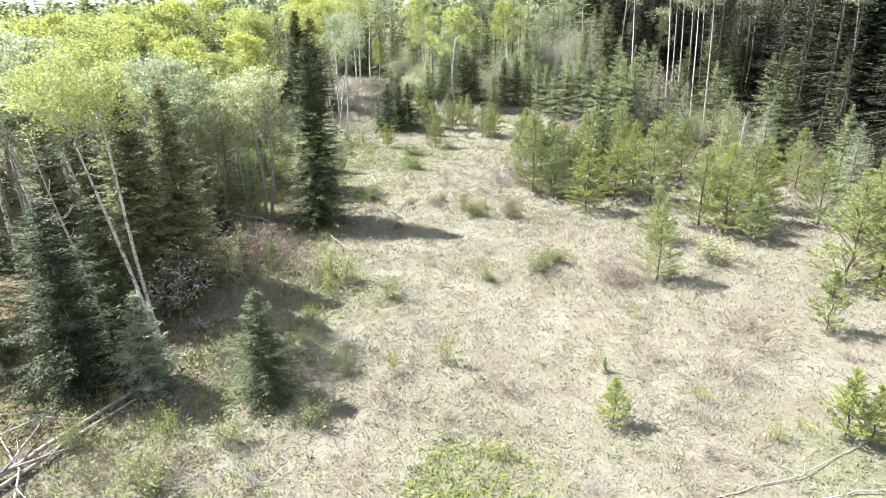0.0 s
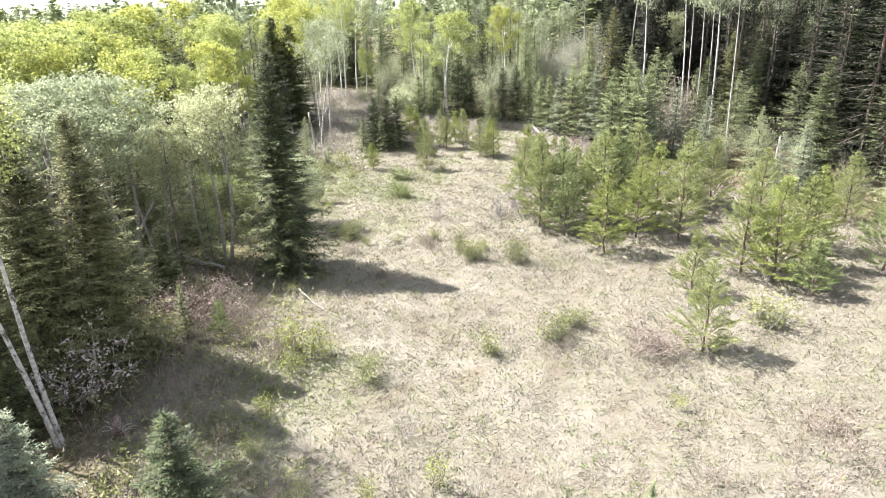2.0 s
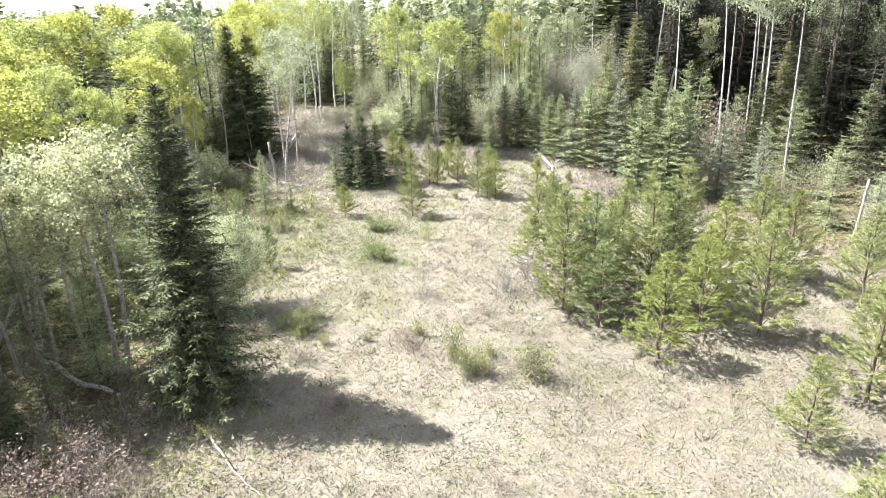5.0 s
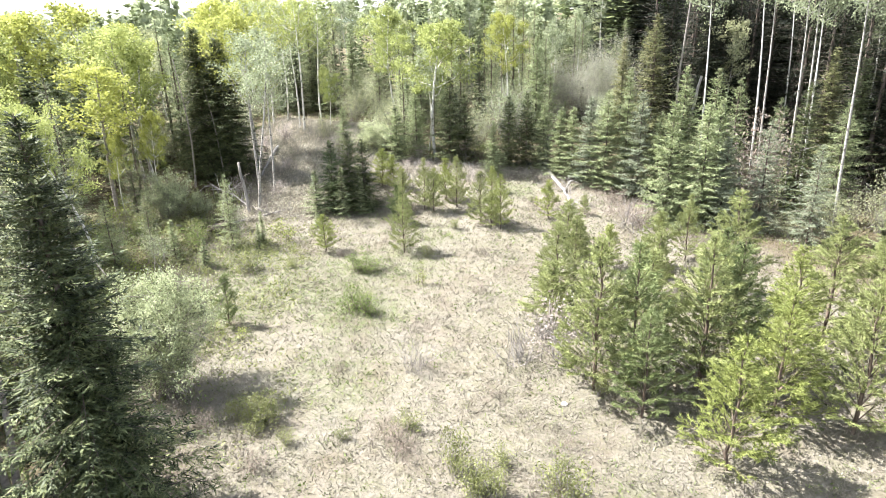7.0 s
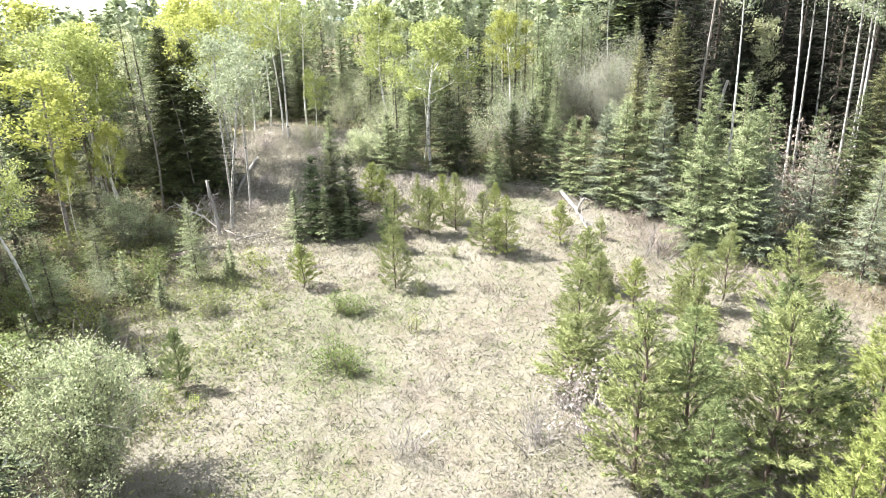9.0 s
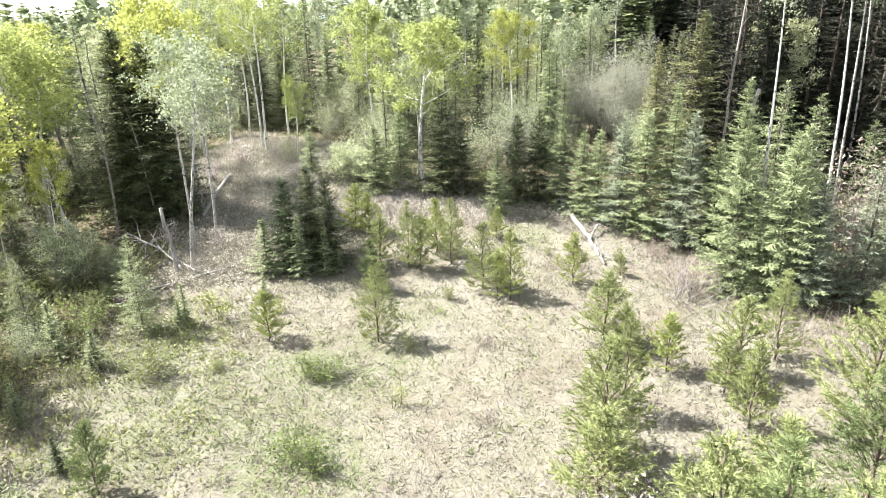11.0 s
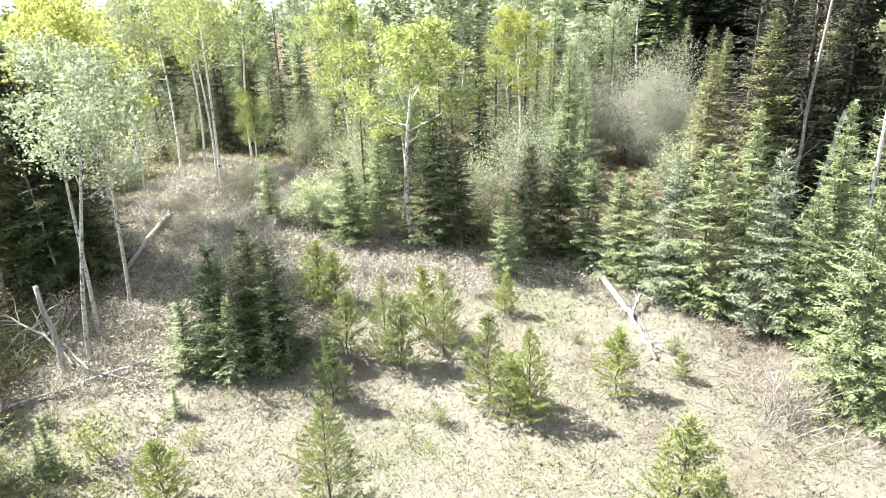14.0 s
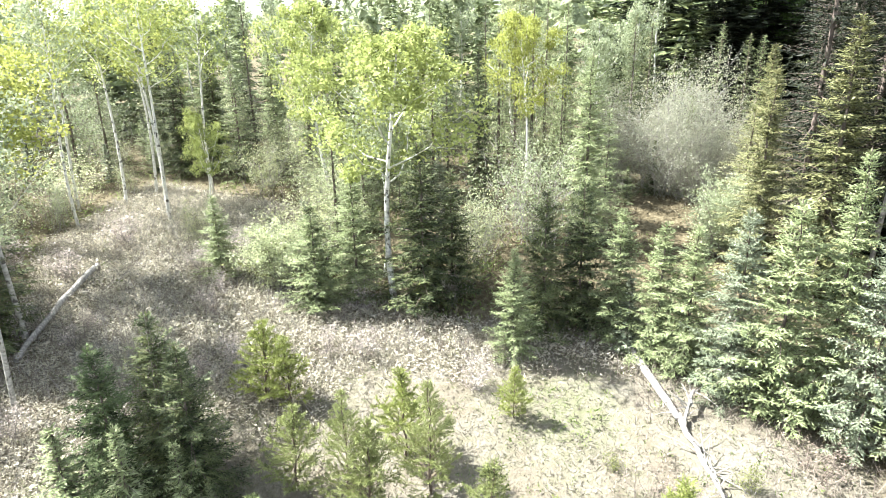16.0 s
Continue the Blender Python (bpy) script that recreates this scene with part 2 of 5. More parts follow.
def link_mesh(name, verts, faces, mat, smooth=False):
    me = bpy.data.meshes.new(name)
    me.from_pydata(verts if isinstance(verts, list) else verts.tolist(), [], faces if isinstance(faces, list) else faces.tolist())
    for m in (mat if isinstance(mat, (list, tuple)) else [mat]):
        me.materials.append(m)
    if smooth:
        me.polygons.foreach_set("use_smooth", [True] * len(me.polygons))
    me.update()
    return me


# green patches in the meadow: x, y, radius, strength
GREEN = [(0.4, 15.9, 2.4, 0.55), (2.2, 15.2, 1.8, 0.5), (-2.6, 50.5, 3.2, 0.75), (-4.5, 54, 4.5, 0.5), (-8, 52, 4, 0.5), (-1, 56, 3.5, 0.5), (-3, 45, 3, 0.35), (-5, 28, 4, 0.45),
         (-7, 24.5, 3, 0.5), (12.5, 16, 2.5, 0.55), (-9.5, 57, 3.5, 0.55), (6.5, 38, 1.2, 0.5), (1, 60, 2.5, 0.35), (7, 67.5, 2.5, 0.45)]


def green_cover(x, y):
    v = np.zeros(np.shape(x))
    for gx, gy, gr, gs in GREEN:
        v = np.maximum(v, gs * (1 - ease(0.35, 1.0, np.hypot(x - gx, y - gy) / gr)))
    return v


def build_ground():
    xs = np.concatenate([-np.geomspace(3000, 42, 26), np.arange(-40, 40.1, 0.55), np.geomspace(42, 3000, 26)])
    ys = np.concatenate([-np.geomspace(3000, 8, 20), np.arange(5, 100, 0.55), np.geomspace(101, 4000, 36)])
    X, Y = np.meshgrid(xs, ys)
    rng = np.random.default_rng(3)
    Z = height(X, Y) + np.where(np.abs(X) < 41, rng.normal(0, 0.018, X.shape), 0)
    nx, ny = len(xs), len(ys)
    i = np.arange(nx * ny).reshape(ny, nx)
    faces = np.stack([i[:-1, :-1], i[:-1, 1:], i[1:, 1:], i[1:, :-1]], -1).reshape(-1, 4)
    me = link_mesh("ground", np.stack([X, Y, Z], -1).reshape(-1, 3), faces, ground_material(), True)
    inside, d = in_clearing(X, Y), edge_distance(X, Y)
    litter = ease(-1.2, 1.8, np.where(inside, -d, d))
    col = np.stack([litter, green_cover(X, Y) * (1 - litter), np.zeros_like(X), np.ones_like(X)], -1).reshape(-1)
    me.color_attributes.new("cover", "FLOAT_COLOR", "POINT").data.foreach_set("color", col)
    tagged(new("ground", me), "pale dry meadow grass with green patches and brown forest litter", "ground", kind="structure")


build_ground()

# far wooded ridge on the horizon, distance haze painted into its pale blue-green colour
def build_ridge():
    xs = np.linspace(-1500, 1500, 220)
    rng = np.random.default_rng(8)
    top = 6 + 7 * np.sin(xs / 260 + 1) + 4 * np.sin(xs / 90) + rng.normal(0, 1.0, len(xs))
    v = [(x, 1300 + 60 * math.cos(x / 400), -10) for x in xs] + [(x, 1500, z + 14) for x, z in zip(xs, top)] + [(x, 1800, -10) for x in xs]
    n = len(xs)
    f = [(a + k, a + k + 1, a + n + k + 1, a + n + k) for a in (0, n) for k in range(n - 1)]
    tagged(new("backdrop", link_mesh("backdrop", v, f, foliage("haze_tinted_forest", (0.16, 0.2, 0.2), (0.2, 0.25, 0.25), (0.24, 0.29, 0.28), 0.0, 1.0))),
           "hazy blue-green wooded ridge on the horizon", "hill", kind="structure")


build_ridge()

# ---- shape helpers ----


class Soup:
    """Collects faces for one mesh."""

    def __init__(self):
        self.v, self.f, self.n = [], [], 0

    def add(self, verts, faces):
        verts = np.asarray(verts, float).reshape(-1, 3)
        self.v.append(verts)
        self.f.extend((np.asarray(faces) + self.n).tolist())
        self.n += len(verts)

    def tube(self, pts, radii, sides=6):
        pts, radii = np.asarray(pts, float), np.asarray(radii, float)
        d = np.gradient(pts, axis=0)
        d /= np.linalg.norm(d, axis=1)[:, None] + 1e-9
        ref = np.where(np.abs(d[:, 2:3]) > 0.9, np.array([[1.0, 0, 0]]), np.array([[0, 0, 1.0]]))
        a = np.cross(d, ref)
        a /= np.linalg.norm(a, axis=1)[:, None]
        b = np.cross(d, a)
        th = np.arange(sides) * 2 * math.pi / sides
        ring = a[:, None] * np.cos(th)[None, :, None] + b[:, None] * np.sin(th)[None, :, None]
        v = pts[:, None] + ring * radii[:, None, None]
        i = np.arange(len(pts) * sides).reshape(len(pts), sides)
        j = np.roll(i, -1, axis=1)
        f = np.stack([i[:-1], j[:-1], j[1:], i[1:]], -1).reshape(-1, 4)
        self.add(v, f)
        self.f.append([int(k) + self.n - len(pts) * sides for k in i[-1]])

    def kites(self, base, way, length, width, fold=0.0, up=(0, 0, 1), waist=0.45):
        """Narrow pointed leaf shapes from base along way."""
        base, way = np.asarray(base, float), np.asarray(way, float)
        n = len(base)
        way = way / (np.linalg.norm(way, axis=1)[:, None] + 1e-9)
        up = np.broadcast_to(np.asarray(up, float), (n, 3))
        side = np.cross(way, up)
        side /= np.linalg.norm(side, axis=1)[:, None] + 1e-9
        nrm = np.cross(side, way)
        L, W = np.broadcast_to(length, n)[:, None], np.broadcast_to(width, n)[:, None]
        m = base + way * L * waist - nrm * fold * W
        v = np.stack([base, m + side * W / 2, base + way * L, m - side * W / 2], 1)
        self.add(v, np.arange(4 * n).reshape(n, 4))

    def spikes(self, base, way, length, width, up=(0, 0, 1)):
        """Single pointed blades, widest at the foot."""
        base, way = np.asarray(base, float), unit(way)
        n = len(base)
        side = unit(np.cross(way, np.broadcast_to(np.asarray(up, float), (n, 3)))) * (np.broadcast_to(width, n)[:, None] / 2)
        v = np.stack([base + side, base + way * np.broadcast_to(length, n)[:, None], base - side], 1)
        self.add(v, np.arange(3 * n).reshape(n, 3))

    def mesh(self, name, mat, smooth=False):
        return link_mesh(name, np.concatenate(self.v), self.f, mat, smooth)


def unit(v):
    v = np.asarray(v, float)
    return v / (np.linalg.norm(v, axis=-1, keepdims=True) + 1e-9)


def part(name, me, parent, mat=None, label=""):
    ob = new(name, me)
    ob.parent = parent
    if mat is not None:
        ob.material_slots[0].link = "OBJECT"
        ob.material_slots[0].material = mat
    return tagged(ob, label)


def thing(name, x, y, label, category, group="", turn=0.0, size=1.0, tall=None, lean=(0, 0), sink=0.06, kind=""):
    ob = new(name)
    ob.empty_display_size = 0.3
    ob.matrix_basis = pose(x, y, ground_z(x, y) - sink, lean[0], lean[1], turn) @ Matrix.Diagonal((size, size, tall or size, 1))
    return tagged(ob, label, category, group, kind)


# ---- trees ----


def spruce_meshes(seed, h, radius, whorl, boughs, twig, step, low=0.04, power=0.85, droop=-14.0, ragged=0.25, fat=1.0, frond=0, fine=0.29):
    """Trunk and crown of a spruce: tiers of boughs with side twigs on both sides and some hanging below."""
    rng = np.random.default_rng(seed)
    crown, trunk = Soup(), Soup()
    k = np.linspace(0, 1, 8)
    wob = np.stack([rng.normal(0, 0.012 * h ** 0.5, 8), rng.normal(0, 0.012 * h ** 0.5, 8)], 1)
    wob[0] = 0
    trunk.tube(np.column_stack([wob * k[:, None], k * h]), 0.0095 * h * (1 - k) ** 0.8 + 0.008, 7)
    z = low * h
    while z < h * 0.985:
        u = (z - low * h) / (h * (1 - low))
        reach = radius * (1 - u) ** power * (0.75 + 0.25 * min(1.0, u * 9))
        n = max(3, int(round(boughs * (0.55 + 0.45 * (1 - u)))))
        a0 = rng.uniform(0, 6.28)
        for b in range(n):
            L = max(0.12, reach * rng.uniform(1 - 1.6 * ragged, 1 + ragged * 0.7))
            az = a0 + (b + rng.uniform(-0.35, 0.35)) * 6.283 / n
            out, sd = np.array([math.cos(az), math.sin(az), 0]), np.array([-math.sin(az), math.cos(az), 0])
            pit = math.radians(droop * (1 - u) + 38 * u ** 2 + rng.normal(0, 10))
            curl = 0.16 * (1 - u)
            zz = z + rng.uniform(-0.5, 0.5) * whorl
            m = max(3, int(L / step) + 2)
            s = np.linspace(0.1, 1.0, m) + rng.uniform(-0.02, 0.02, m)
            spine = out * (L * s * math.cos(pit))[:, None]
            spine[:, 2] += zz + L * s * math.sin(pit) + curl * L * s * s
            tl = np.clip(twig * (1.2 - 0.75 * s) * (0.5 + 0.5 * min(1, L)), 0.06, None)
            for sg in (-1, 1):
                ang = np.radians(rng.uniform(24, 80, m))
                way = out * np.cos(ang)[:, None] + sd * (sg * np.sin(ang))[:, None]
                way[:, 2] += math.sin(pit) * 0.6 + rng.normal(-0.1, 0.15, m)
                lk = tl * rng.uniform(0.5, 1.4, m)
                if frond:
                    wn = unit(way)
                    for f in range(frond):
                        o = (f + rng.uniform(0.2, 0.9, m)) / frond
                        turn = unit(wn + 0.65 * unit(rng.normal(0, 1, (m, 3))) * np.array([1, 1, 0.5]) + np.array([0, 0, 0.04]))
                        ls = fine * lk * rng.uniform(0.6, 1.2, m) + 0.022
                        crown.spikes(spine + wn * (lk * o * 0.8)[:, None], turn, ls, ls * rng.uniform(0.24, 0.36, m) * fat, unit(rng.normal(0, 0.42, (m, 3)) + np.array([0, 0, 1.0])))
                    continue
                crown.spikes(spine, way, lk, lk * rng.uniform(0.24, 0.38, m) * fat, unit(np.array([0, 0, 1.0]) + rng.normal(0, 0.5, (m, 3))))
            hang = rng.random(m) < 0.6
            if hang.any():
                way = out * rng.uniform(0.1, 0.8, (m, 1)) + sd * rng.uniform(-0.5, 0.5, (m, 1))
                way[:, 2] -= rng.uniform(0.5, 1.0, m)
                lk = tl * rng.uniform(0.3, 0.6, m)
                crown.spikes(spine[hang], way[hang], lk[hang], 0.26 * lk[hang] * fat, unit(out + rng.normal(0, 0.7, (int(hang.sum()), 3))))
            tip = out * math.cos(pit) + np.array([0, 0, math.sin(pit) + curl * 1.6])
            crown.spikes(spine[-1:], tip[None], 0.45 * twig * min(1, 0.5 + L), 0.14 * twig)
            trunk.kites(np.array([[0, 0, zz]]), spine[-1:] - np.array([[0, 0, zz]]), L * 0.95, 0.02 + 0.012 * L, 0.3, waist=0.15)
        z += whorl * (1.15 - 0.55 * u) * rng.uniform(0.8, 1.2)
    top = rng.uniform(0, 6.28, 7)
    way = np.column_stack([np.cos(top) * 0.5, np.sin(top) * 0.5, np.ones(7)])
    crown.spikes(np.tile([[wob[-1, 0], wob[-1, 1], h * 0.965]], (7, 1)), way, 0.05 * h ** 0.5 + 0.12, 0.06, (1, 0.3, 0))
    return trunk.mesh("trunk", BARK_SPRUCE, True), crown.mesh("crown", NEEDLE)


def pine_meshes(seed, h, radius, whorl=0.33, boughs=6, tuft=0.105, low=0.1, step=0.075, thick=7):
    """Trunk and crown of a young pine: open rising boughs clothed in brushes of long needles."""
    rng = np.random.default_rng(seed)
    crown, trunk = Soup(), Soup()
    k = np.linspace(0, 1, 8)
    wob = rng.normal(0, 0.035, (8, 2)) * h ** 0.5 * 0.5
    wob[0] = 0
    spine_z = k * h * 0.97
    trunk.tube(np.column_stack([wob, spine_z]), 0.009 * h * (1 - k) + 0.012, 6)

    def brush(p, way, size, n=thick):
        way = unit(way)
        m = len(p)
        for q in range(n):
            rad = unit(rng.normal(0, 1, (m, 3)) + np.array([0, 0, 0.35]))
            d = unit(way * 0.75 + rad * 0.7)
            l = size * rng.uniform(0.75, 1.3, m)
            crown.spikes(p, d, l, l * rng.uniform(0.15, 0.22, m), unit(rng.normal(0, 1, (m, 3))))

    z = low * h
    while z < h * 0.96:
        u = (z / h - low) / (1 - low)
        reach = radius * (1 - u ** 1.05) ** 0.9 * (0.72 + 0.28 * min(1, u * 3.5 + 0.2))
        n = max(3, int(round(boughs * rng.uniform(0.8, 1.25))))
        a0 = rng.uniform(0, 6.28)
        cx, cy = np.interp(z, spine_z, wob[:, 0]), np.interp(z, spine_z, wob[:, 1])
        for b in range(n):
            az = a0 + (b + rng.uniform(-0.3, 0.3)) * 6.283 / n
            L = max(0.15, reach * rng.uniform(0.5, 1.15))
            out, sd = np.array([math.cos(az), math.sin(az), 0]), np.array([-math.sin(az), math.cos(az), 0])
            pit = math.radians(20 + 42 * u + rng.normal(0, 12))
            m = max(3, int(L / step) + 1)
            s = np.linspace(0.25, 1, m)
            sp = out * (L * s * math.cos(pit))[:, None] + np.array([cx, cy, z])
            sp[:, 2] += L * s * math.sin(pit) + 0.18 * L * s * s
            way = unit(np.gradient(sp, axis=0))
            brush(sp, way, tuft)
            trunk.kites(np.array([[cx, cy, z]]), sp[-1:] - np.array([[cx, cy, z]]), L, 0.018 + 0.014 * L, 0.3, waist=0.12)
            for j in range(int(L / 0.13)):
                t0 = rng.uniform(0.35, 0.95)
                p0 = np.array([cx, cy, z]) + out * (L * t0 * math.cos(pit)) + np.array([0, 0, L * t0 * math.sin(pit) + 0.18 * L * t0 * t0])
                d = unit(out * 0.7 + sd * rng.choice([-1, 1]) * rng.uniform(0.5, 1.0) + np.array([0, 0, rng.uniform(0.15, 0.6)]))
                l2 = 0.42 * L * (1.25 - t0) + 0.1
                mm = max(2, int(l2 / step) + 1)
                q = p0 + d * (np.linspace(0.4, 1, mm) * l2)[:, None]
                brush(q, np.tile(d, (mm, 1)), tuft * 0.9)
        z += whorl * rng.uniform(0.8, 1.2) * (1.1 - 0.3 * u)
    m = 5
    q = np.column_stack([np.full(m, wob[-1, 0]), np.full(m, wob[-1, 1]), np.linspace(h * 0.9, h * 0.985, m)])
    brush(q, np.tile([[0, 0, 1.0]], (m, 1)), tuft * 0.8, 4)
    return trunk.mesh("trunk", BARK_PINE, True), crown.mesh("crown", PINE)


def aspen_meshes(seed, h, spread, leaves, leaf, bare=0.45, limbs=13, bend=0.35, r=0.0105, clump=0.42):
    """Trunk with limbs, and a crown of many small hanging leaves in loose clumps."""
    rng = np.random.default_rng(seed)
    trunk, crown = Soup(), Soup()
    k = np.linspace(0, 1, 10)
    ph = rng.uniform(0, 6.28, 2)
    path = np.column_stack([bend * np.sin(k * 4.2 + ph[0]) - bend * math.sin(ph[0]), bend * np.sin(k * 3.4 + ph[1]) - bend * math.sin(ph[1]), k * h * 0.95])
    trunk.tube(path, r * h * (1 - 0.88 * k) + 0.01, 8)
    spots, weight = [], []
    for i in range(limbs):
        u = bare + (0.97 - bare) * (i + rng.uniform(0, 1)) / limbs
        p0 = np.array([np.interp(u, k, path[:, c]) for c in range(3)])
        az = i * 2.4 + rng.uniform(-0.5, 0.5)
        v = (u - bare) / (1 - bare)
        L = spread * (0.45 + 0.75 * math.sin(math.pi * min(1, 0.25 + 0.75 * v)) ** 0.8) * rng.uniform(0.7, 1.15) * (1.1 - 0.45 * v)
        rise = rng.uniform(0.5, 1.1)
        s = np.linspace(0, 1, 5)
        out = np.array([math.cos(az), math.sin(az), 0])
        q = p0 + out * (L * s)[:, None]
        q[:, 2] += rise * L * (s * 0.6 + 0.4 * s * s)
        q[1:] += rng.normal(0, 0.05 * L, (4, 3))
        trunk.tube(q, r * h * 0.26 * (1 - 0.85 * s) * (1.1 - 0.6 * v) + 0.006, 5)
        for c in range(4):
            spots.append(q[1 + c]), weight.append(0.5 + 0.5 * c)
        for _ in range(3):
            t0 = rng.integers(1, 4)
            d = unit(out * 0.4 + rng.normal(0, 0.8, 3) + np.array([0, 0, 0.4]))
            e = q[t0] + d * L * rng.uniform(0.25, 0.5)
            trunk.kites(q[t0][None], (e - q[t0])[None], np.linalg.norm(e - q[t0]), 0.025, 0.3, (0.3, 1, 0.2))
            spots.append(e), weight.append(1.6)
    spots.append(path[-1]), weight.append(1.5)
    spots, weight = np.array(spots), np.array(weight)
    pick = rng.choice(len(spots), leaves, p=weight / weight.sum())
    puff = clump * rng.uniform(0.8, 1.9, len(spots))
    pos = spots[pick] + unit(rng.normal(0, 1, (leaves, 3))) * (puff[pick] * rng.uniform(0.35, 1.05, leaves))[:, None] * np.array([1.0, 1.0, 0.7])
    way = unit(rng.normal(0, 1, (leaves, 3)) + np.array([0, 0, -0.5]))
    l = leaf * rng.uniform(0.7, 1.3, leaves)
    crown.spikes(pos, way, l, l, unit(rng.normal(0, 1, (leaves, 3))))
    return trunk.mesh("trunk", BARK_ASPEN, True), crown.mesh("crown", LEAF_LIME)


def bush_meshes(seed, h, spread, stems, leaves, leaf, fill=0.5, stem_r=0.012, base=0.12, wobble=0.03):
    """Many thin stems that fan out from one foot, with small leaves along them."""
    rng = np.random.default_rng(seed)
    st, lf = Soup(), Soup()
    pts = []
    for i in range(stems):
        az, lean = rng.uniform(0, 6.28), math.sqrt(rng.random()) * spread
        hh = h * math.sqrt(max(0.1, 1 - 0.75 * (lean / max(spread, 0.01)) ** 2)) * rng.uniform(0.7, 1.05)
        s = np.linspace(0, 1, 5)
        foot = rng.normal(0, base, 2)
        q = np.column_stack([foot[0] + math.cos(az) * lean * s ** 1.2, foot[1] + math.sin(az) * lean * s ** 1.2, hh * s])
        q[1:] += rng.normal(0, wobble * h, (4, 3))
        st.tube(q, stem_r * (1 - 0.8 * s) + 0.002, 3)
        for _ in range(5):
            j = rng.integers(1, 5)
            d = unit(np.array([math.cos(az), math.sin(az), 1.0]) + rng.normal(0, 0.7, 3))
            st.kites(q[j][None], d[None], h * rng.uniform(0.12, 0.3), stem_r, 0.3, (0.4, 1, 0.1))
        pts.append(q[1:])
    pts = np.concatenate(pts)
    sm = st.mesh("stems", TWIG_BROWN)
    if not leaves:
        return sm, None
    w = 0.2 + np.clip(pts[:, 2] / h, 0, 2) ** 1.2
    pick = rng.choice(len(pts), leaves, p=w / w.sum())
    pos = pts[pick] + rng.normal(0, 0.11 * h * fill * 2, (leaves, 3)) * np.array([1, 1, 0.8])
    pos[:, 2] = np.maximum(pos[:, 2], 0.03)
    way = unit(rng.normal(0, 1, (leaves, 3)) + np.array([0, 0, 0.3]))
    l = leaf * rng.uniform(0.6, 1.35, leaves)
    lf.spikes(pos, way, l, l * 0.7, unit(rng.normal(0, 1, (leaves, 3))))
    return sm, lf.mesh("leaves", LEAF_GREEN)


BOOK = {}


def shape(kind, n, make):
    """The n-th variant of a kind of plant, built once."""
    if (kind, n) not in BOOK:
        BOOK[kind, n] = make(100 + 17 * n + sum(map(ord, kind)))
    return BOOK[kind, n]


def tree(name, kind, n, make, proto_h, x, y, h, label, group, leaf_mat, bark_mat=None, wide=1.0, lean=(0, 0), turn=None):
    tm, cm = shape(kind, n, make)
    s = h / proto_h
    ob = thing(name, x, y, label, name.replace("_", " "), group, (x * 77 + y * 131) % 360 if turn is None else turn, s * wide, s, lean)
    part("trunk", tm, ob, bark_mat)
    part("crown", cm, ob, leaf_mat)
    return ob


def spruce(x, y, h, tone="mid", wide=1.0, label=""):
    """A spruce of the clearing's edge; the shape follows from its height."""
    n = int(abs(x * 10) + abs(y * 10)) % 3
    if 5 < x < 19 and 55 < y < 75:
        wide *= 0.92   # the row stands close together and grows narrow
    mat = {"dark": NEEDLE_DARK, "mid": NEEDLE, "blue": NEEDLE_BLUE, "olive": NEEDLE_OLIVE, "black": NEEDLE_SHADED, "deep": NEEDLE_DEEP, "green": NEEDLE_GREEN}[tone]
    words = {"dark": "dark green", "mid": "green", "blue": "pale blue-green", "olive": "olive-brown", "black": "black-green", "deep": "deep green", "green": "fresh green"}[tone]
    if h > 7.55:
        kind, ph, mk = "spruce_tall", 11.0, lambda s: spruce_meshes(s, 11.0, 2.4, 0.36, 10, 0.5, 0.13, low=0.015, power=0.76, droop=-22, ragged=0.4, fat=1.5, frond=7, fine=0.24)
        text = label or f"tall narrow {words} spruce at the meadow's edge"
        if -16.0 < x < -5 and 27 < y < 73:
            kind, mk = "spruce_dense", lambda s: spruce_meshes(s, 11.0, 2.4, 0.27, 12, 0.5, 0.11, low=0.01, power=0.72, droop=-22, ragged=0.3, fat=1.45, frond=10, fine=0.19)
    elif h > 3.2:
        kind, ph, mk = "spruce_mid", 5.2, lambda s: spruce_meshes(s, 5.2, 1.75, 0.24, 9, 0.34, 0.11, low=0.02, power=0.8, droop=-12, fat=1.1, frond=3)
        if (y < 36 and x > -13) or (-8 < x < 19 and y < 77):
            kind, mk = "spruce_near", lambda s: spruce_meshes(s, 5.2, 1.75, 0.25, 10, 0.38, 0.1, low=0.02, power=0.76, droop=-12, fat=1.5, frond=8, fine=0.21)
        text = label or f"bushy {words} young spruce with tiered boughs"
    else:
        kind, ph, mk = "spruce_small", 2.4, lambda s: spruce_meshes(s, 2.4, 0.85, 0.12, 8, 0.22, 0.09, low=0.03, power=0.9, droop=-4)
        text = label or f"small {words} spruce sapling in dry grass"
    return tree("spruce_tree", kind, n, mk, ph, x, y, h, text, "spruces round the clearing", mat, None, wide)


